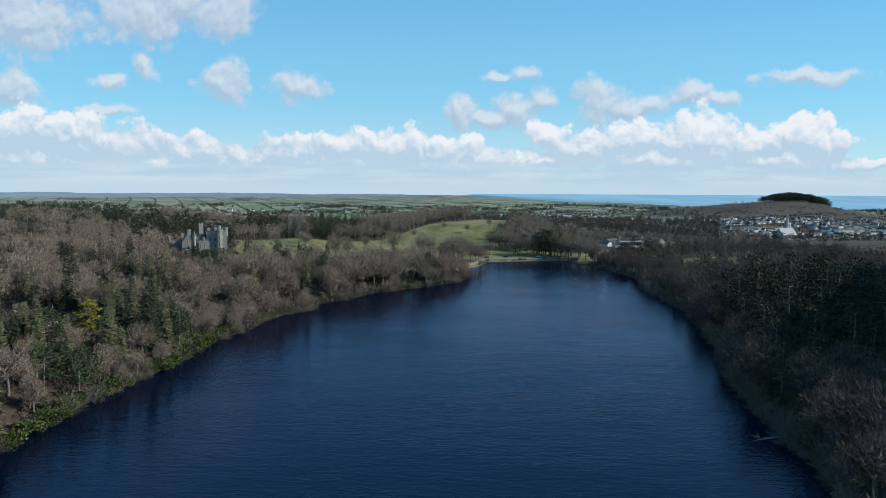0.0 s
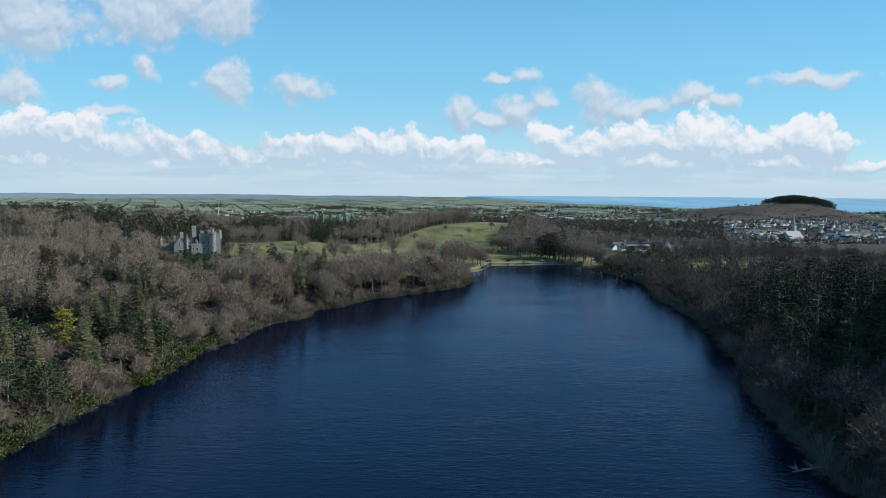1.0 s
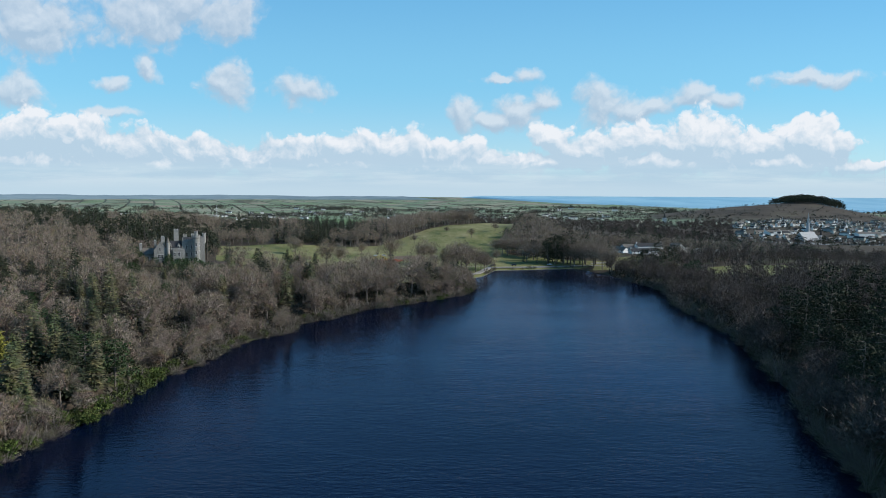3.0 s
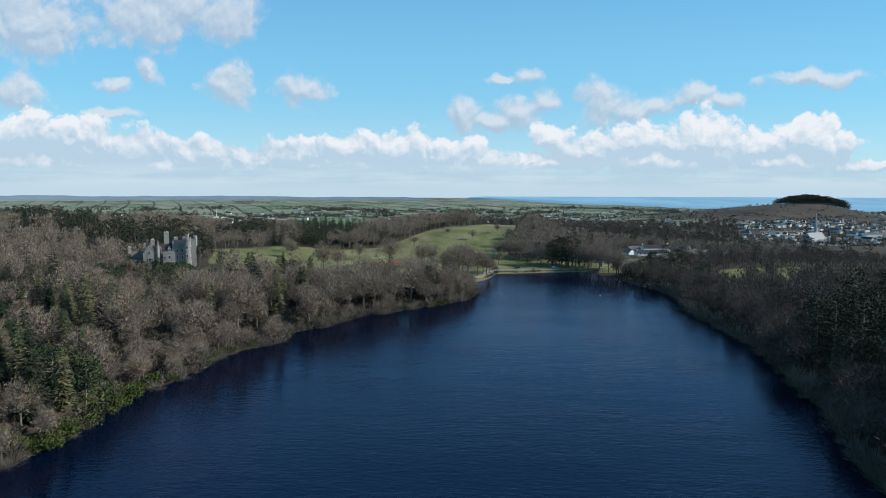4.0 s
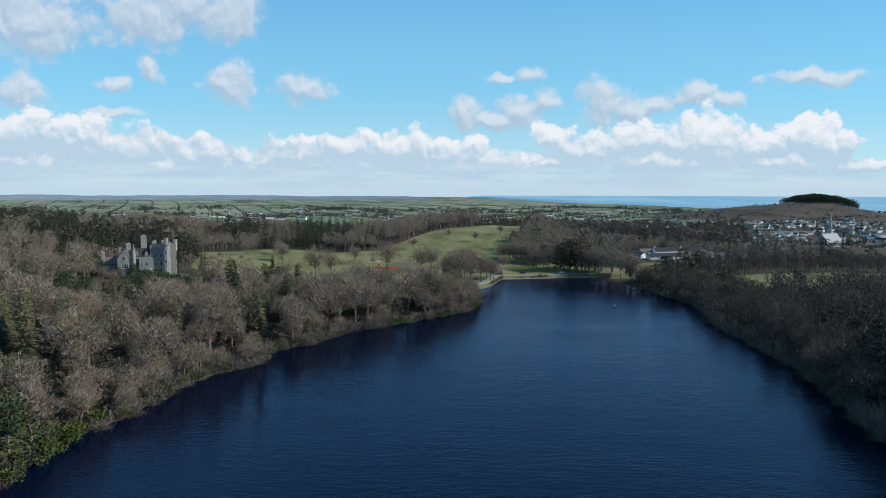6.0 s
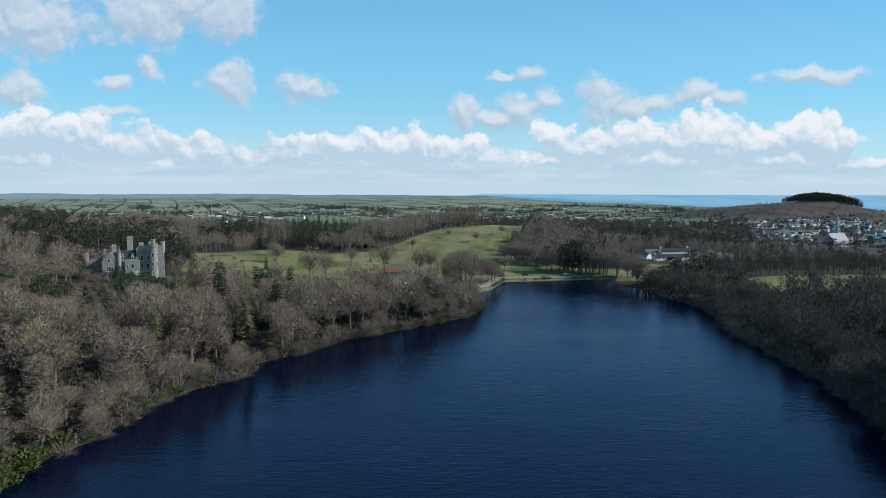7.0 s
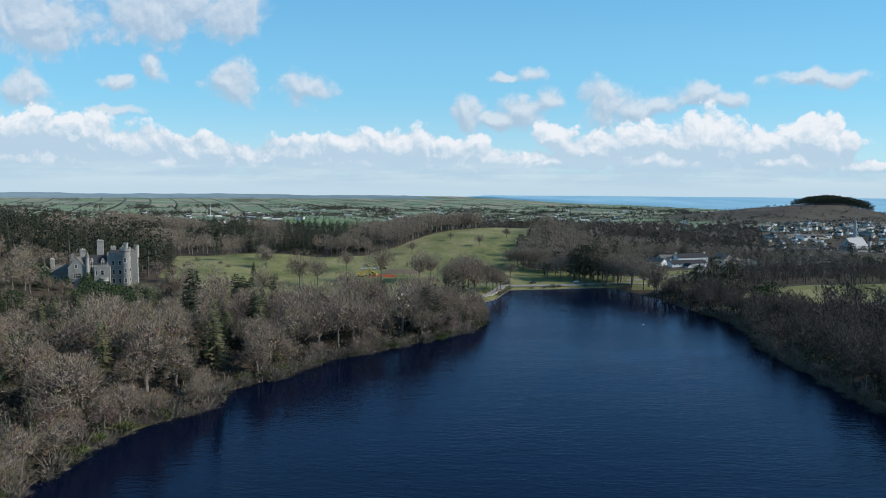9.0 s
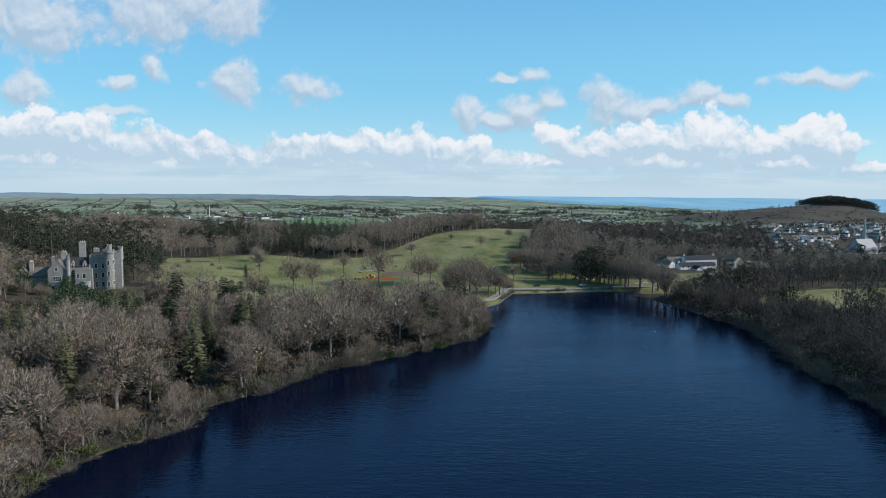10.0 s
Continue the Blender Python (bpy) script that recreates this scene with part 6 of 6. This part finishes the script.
def digger(x, y, turn):
    top = new("excavator")
    top.matrix_basis = pose(x, y, ground_at(x, y), 0, 0, turn)
    tagged(top, "yellow tracked excavator standing on the lawn", "excavator")
    for sy in (-1, 1):
        solid("track", Solid().box(-1.7, 1.7, sy * 1.1 - .3, sy * 1.1 + .3, .0, .8), M_tyre, top)
    solid("body", Solid().box(-1.8, 1.0, -1.2, 1.2, .9, 2.0).box(-1.9, -.8, -1.1, 1.1, 2.0, 2.3), M_yellow, top)
    cab = solid("cab", Solid().box(.0, 1.3, .1, 1.2, 2.0, 3.2), M_yellow, top)
    solid("window", Solid().box(.1, 1.34, .2, 1.24, 2.35, 3.0), M_glass, cab)
    solid("boom", Solid().faces([(.8, -.5, 1.6), (.8, -.1, 1.6), (3.6, -.1, 4.2), (3.6, -.5, 4.2), (.8, -.5, 2.2), (.8, -.1, 2.2), (3.5, -.1, 4.7), (3.5, -.5, 4.7)],
                                [(0, 1, 2, 3), (7, 6, 5, 4), (0, 4, 5, 1), (1, 5, 6, 2), (2, 6, 7, 3), (3, 7, 4, 0)]), M_yellow, top)
    solid("arm", Solid().box(3.5, 4.0, -.5, -.1, 1.2, 4.6), M_yellow, top)
    solid("bucket", Solid().box(3.2, 4.1, -.8, .2, .3, 1.2), M_tyre, top)


digger(-30, 394, 20)
digger(-21, 397, 160)


def barrier(x0, y0, x1, y1):
    top = new("barrier_fence")
    tagged(top, "orange mesh safety barrier fence on the lawn", "fence", "orange barriers")
    n = int(math.hypot(x1 - x0, y1 - y0) / 2.5)
    for i in range(n):
        a, b = i / n, (i + 1) / n
        ax, ay, bx, by = x0 + (x1 - x0) * a, y0 + (y1 - y0) * a, x0 + (x1 - x0) * b, y0 + (y1 - y0) * b
        za, zb = ground_at(ax, ay), ground_at(bx, by)
        solid("panel", Solid().faces([(ax, ay, za), (bx, by, zb), (bx, by, zb + 1.0), (ax, ay, za + 1.0), (ax, ay + .06, za), (bx, by + .06, zb), (bx, by + .06, zb + 1.0), (ax, ay + .06, za + 1.0)],
                                     [(0, 1, 2, 3), (7, 6, 5, 4), (0, 4, 5, 1), (1, 5, 6, 2), (2, 6, 7, 3), (3, 7, 4, 0)]), M_orange, top)
        solid("post", Solid().drum(ax, ay, za - .3, za + 1.2, .06, .06, 6), M_dead, top)


barrier(-26, 391, -18, 394)
barrier(-20, 398, -11, 402)
barrier(-15, 390, -7, 393)
barrier(-14, 396, -6, 399)


def earth_mound(x, y, l, w, h):
    """Bare turned soil by the works."""
    r = np.random.RandomState(3)
    n, k = 14, 8
    V, F = [], []
    for i in range(n):
        for j in range(k):
            u, v = i / (n - 1) * 2 - 1, j / (k - 1) * 2 - 1
            px, py = x + u * l / 2, y + v * w / 2
            V.append((px, py, ground_at(px, py) - .15 + h * max(0, 1 - u * u) * max(0, 1 - v * v) * r.uniform(.7, 1.2)))
    F = [(i * k + j, i * k + j + 1, (i + 1) * k + j + 1, (i + 1) * k + j) for i in range(n - 1) for j in range(k - 1)]
    me = bpy.data.meshes.new("earth_mound")
    me.from_pydata(V, [], F)
    tagged(part("earth_mound", me, M_soil), "bare brown turned soil beside the works", "soil", kind="structure")


M_soil = mottled("soil", (.10, .065, .04), (.19, .13, .085), .6, fine=10)
earth_mound(-2, 424, 30, 26, .9)

b = new("buoy")
b.matrix_basis = pose(116.5, 256, 0)
tagged(b, "small white mooring buoy floating on the lake", "buoy")
solid("float", Solid().drum(0, 0, -.2, .12, .35, .45, 14).drum(0, 0, .12, .3, .45, .2, 14), M_buoy, b)
solid("mooring_ring", Solid().drum(0, 0, .3, .45, .09, .06, 8), M_tyre, b)


def fallen_tree(x, y, turn):
    top = new("fallen_tree")
    top.matrix_basis = pose(x, y, .25, 0, 0, turn)
    tagged(top, "bleached fallen tree lying half in the water", "fallen tree")
    r = np.random.RandomState(2)
    s = Soup()
    s.tube([(5, 0, .6), (0, .3, .5), (-6, .2, .3), (-11, -.3, .1)], [.32, .28, .2, .06], 7)
    part("trunk", s.mesh("trunk"), M_dead, top)
    s = Soup()
    for k in range(16):
        x0 = r.uniform(-10, 2)
        w = unit(np.array([-.6, r.normal() * .6, r.uniform(.1, .9)]))
        p = np.array([x0, .1, .4])
        L = r.uniform(1.2, 3.2)
        s.tube([p, p + w * L * .5 + r.normal(size=3) * .15, p + w * L], [.09, .06, .02], 4)
        n = 5
        s.slivers(p + w * L * r.uniform(.3, 1, (n, 1)), unit(w + r.normal(size=(n, 3)) * .7), r.uniform(.5, 1.2, n), np.full(n, .05), r)
    part("branch", s.mesh("branch"), M_dead, top)


fallen_tree(101, -41, 8)

# single trees that stand apart
def single(kind_name, rows, group, label="", wide=1.0):
    r = np.random.RandomState(len(rows) * 7 + len(group))
    for x, y, size in rows:
        plant(kind_name, x, y, size, r.uniform(0, 360), r.randint(0, 9), group, label, wide)


PARK_LABEL = "wide-spreading leafless parkland tree on the lawn"
single("park_tree", PARK_TREES, "parkland trees", PARK_LABEL)
single("bare_shrub", LAWN_SHRUBS, "shrubs on the lawn", "small leafless shrub on the open lawn")
single("park_tree", BAY_TREES, "trees by the little bay", "leafless tree in a clump beside the lake")
single("park_tree", HEAD_TREES, "trees at the lake's head", "tall leafless tree at the head of the lake")
single("ivy_tree", IVY_TREES, "ivy-clad trees")
single("conifer_tree", LAWN_CONIFERS, "dark conifers by the lawn", wide=1.55)
single("holm_oak", CASTLE_OAKS, "dark evergreens below the castle")
single("pine_tree", SHORE_PINES, "dark evergreens by the shore", "dark spreading evergreen near the lake shore")
single("olive_conifer", OLIVES, "olive conifers in the wood")
castle_turn = [(u, v) for u in range(-44, 15, 4) for v in (-8, -13)]
single("bare_shrub", [(-137 + .94 * u - .342 * v, 287 + .342 * u + .94 * v, .75 + .1 * (u * v % 5)) for u, v in castle_turn], "shrubs under the castle walls", "leafless shrub on the bank below the castle")
single("holm_oak", [(-137 + .94 * u - .342 * v, 287 + .342 * u + .94 * v, k) for u, v, k in ((-31, -9, .5), (-25, -10, .55), (-18, -9, .45), (-37, -8, .45))], "hollies by the castle", "dark evergreen holly against the castle wall")
single("shrub", [(-37, 168, 1.4), (-40, 165, 1.2), (-34, 170, 1.1), (-43, 162, 1.1), (-62, 117, 1.2), (-66, 110, 1.0)], "evergreen shrubs on the bank")
single("golden_cypress", GOLDEN, "golden cypresses", wide=1.6)
single("bare_tree", [(-168, 258, .5), (-159, 256, .5), (-156, 262, .4), (-175, 259, .5), (-149, 256, .45), (-182, 258, .55), (-117, 279, .5), (-117, 290, .6), (-115, 267, .55), (-110, 282, .6), (-106, 273, .6), (-104, 290, .55), (-100, 280, .6), (-112, 299, .6)], "bare trees round the castle", "leafless tree growing close to the castle")
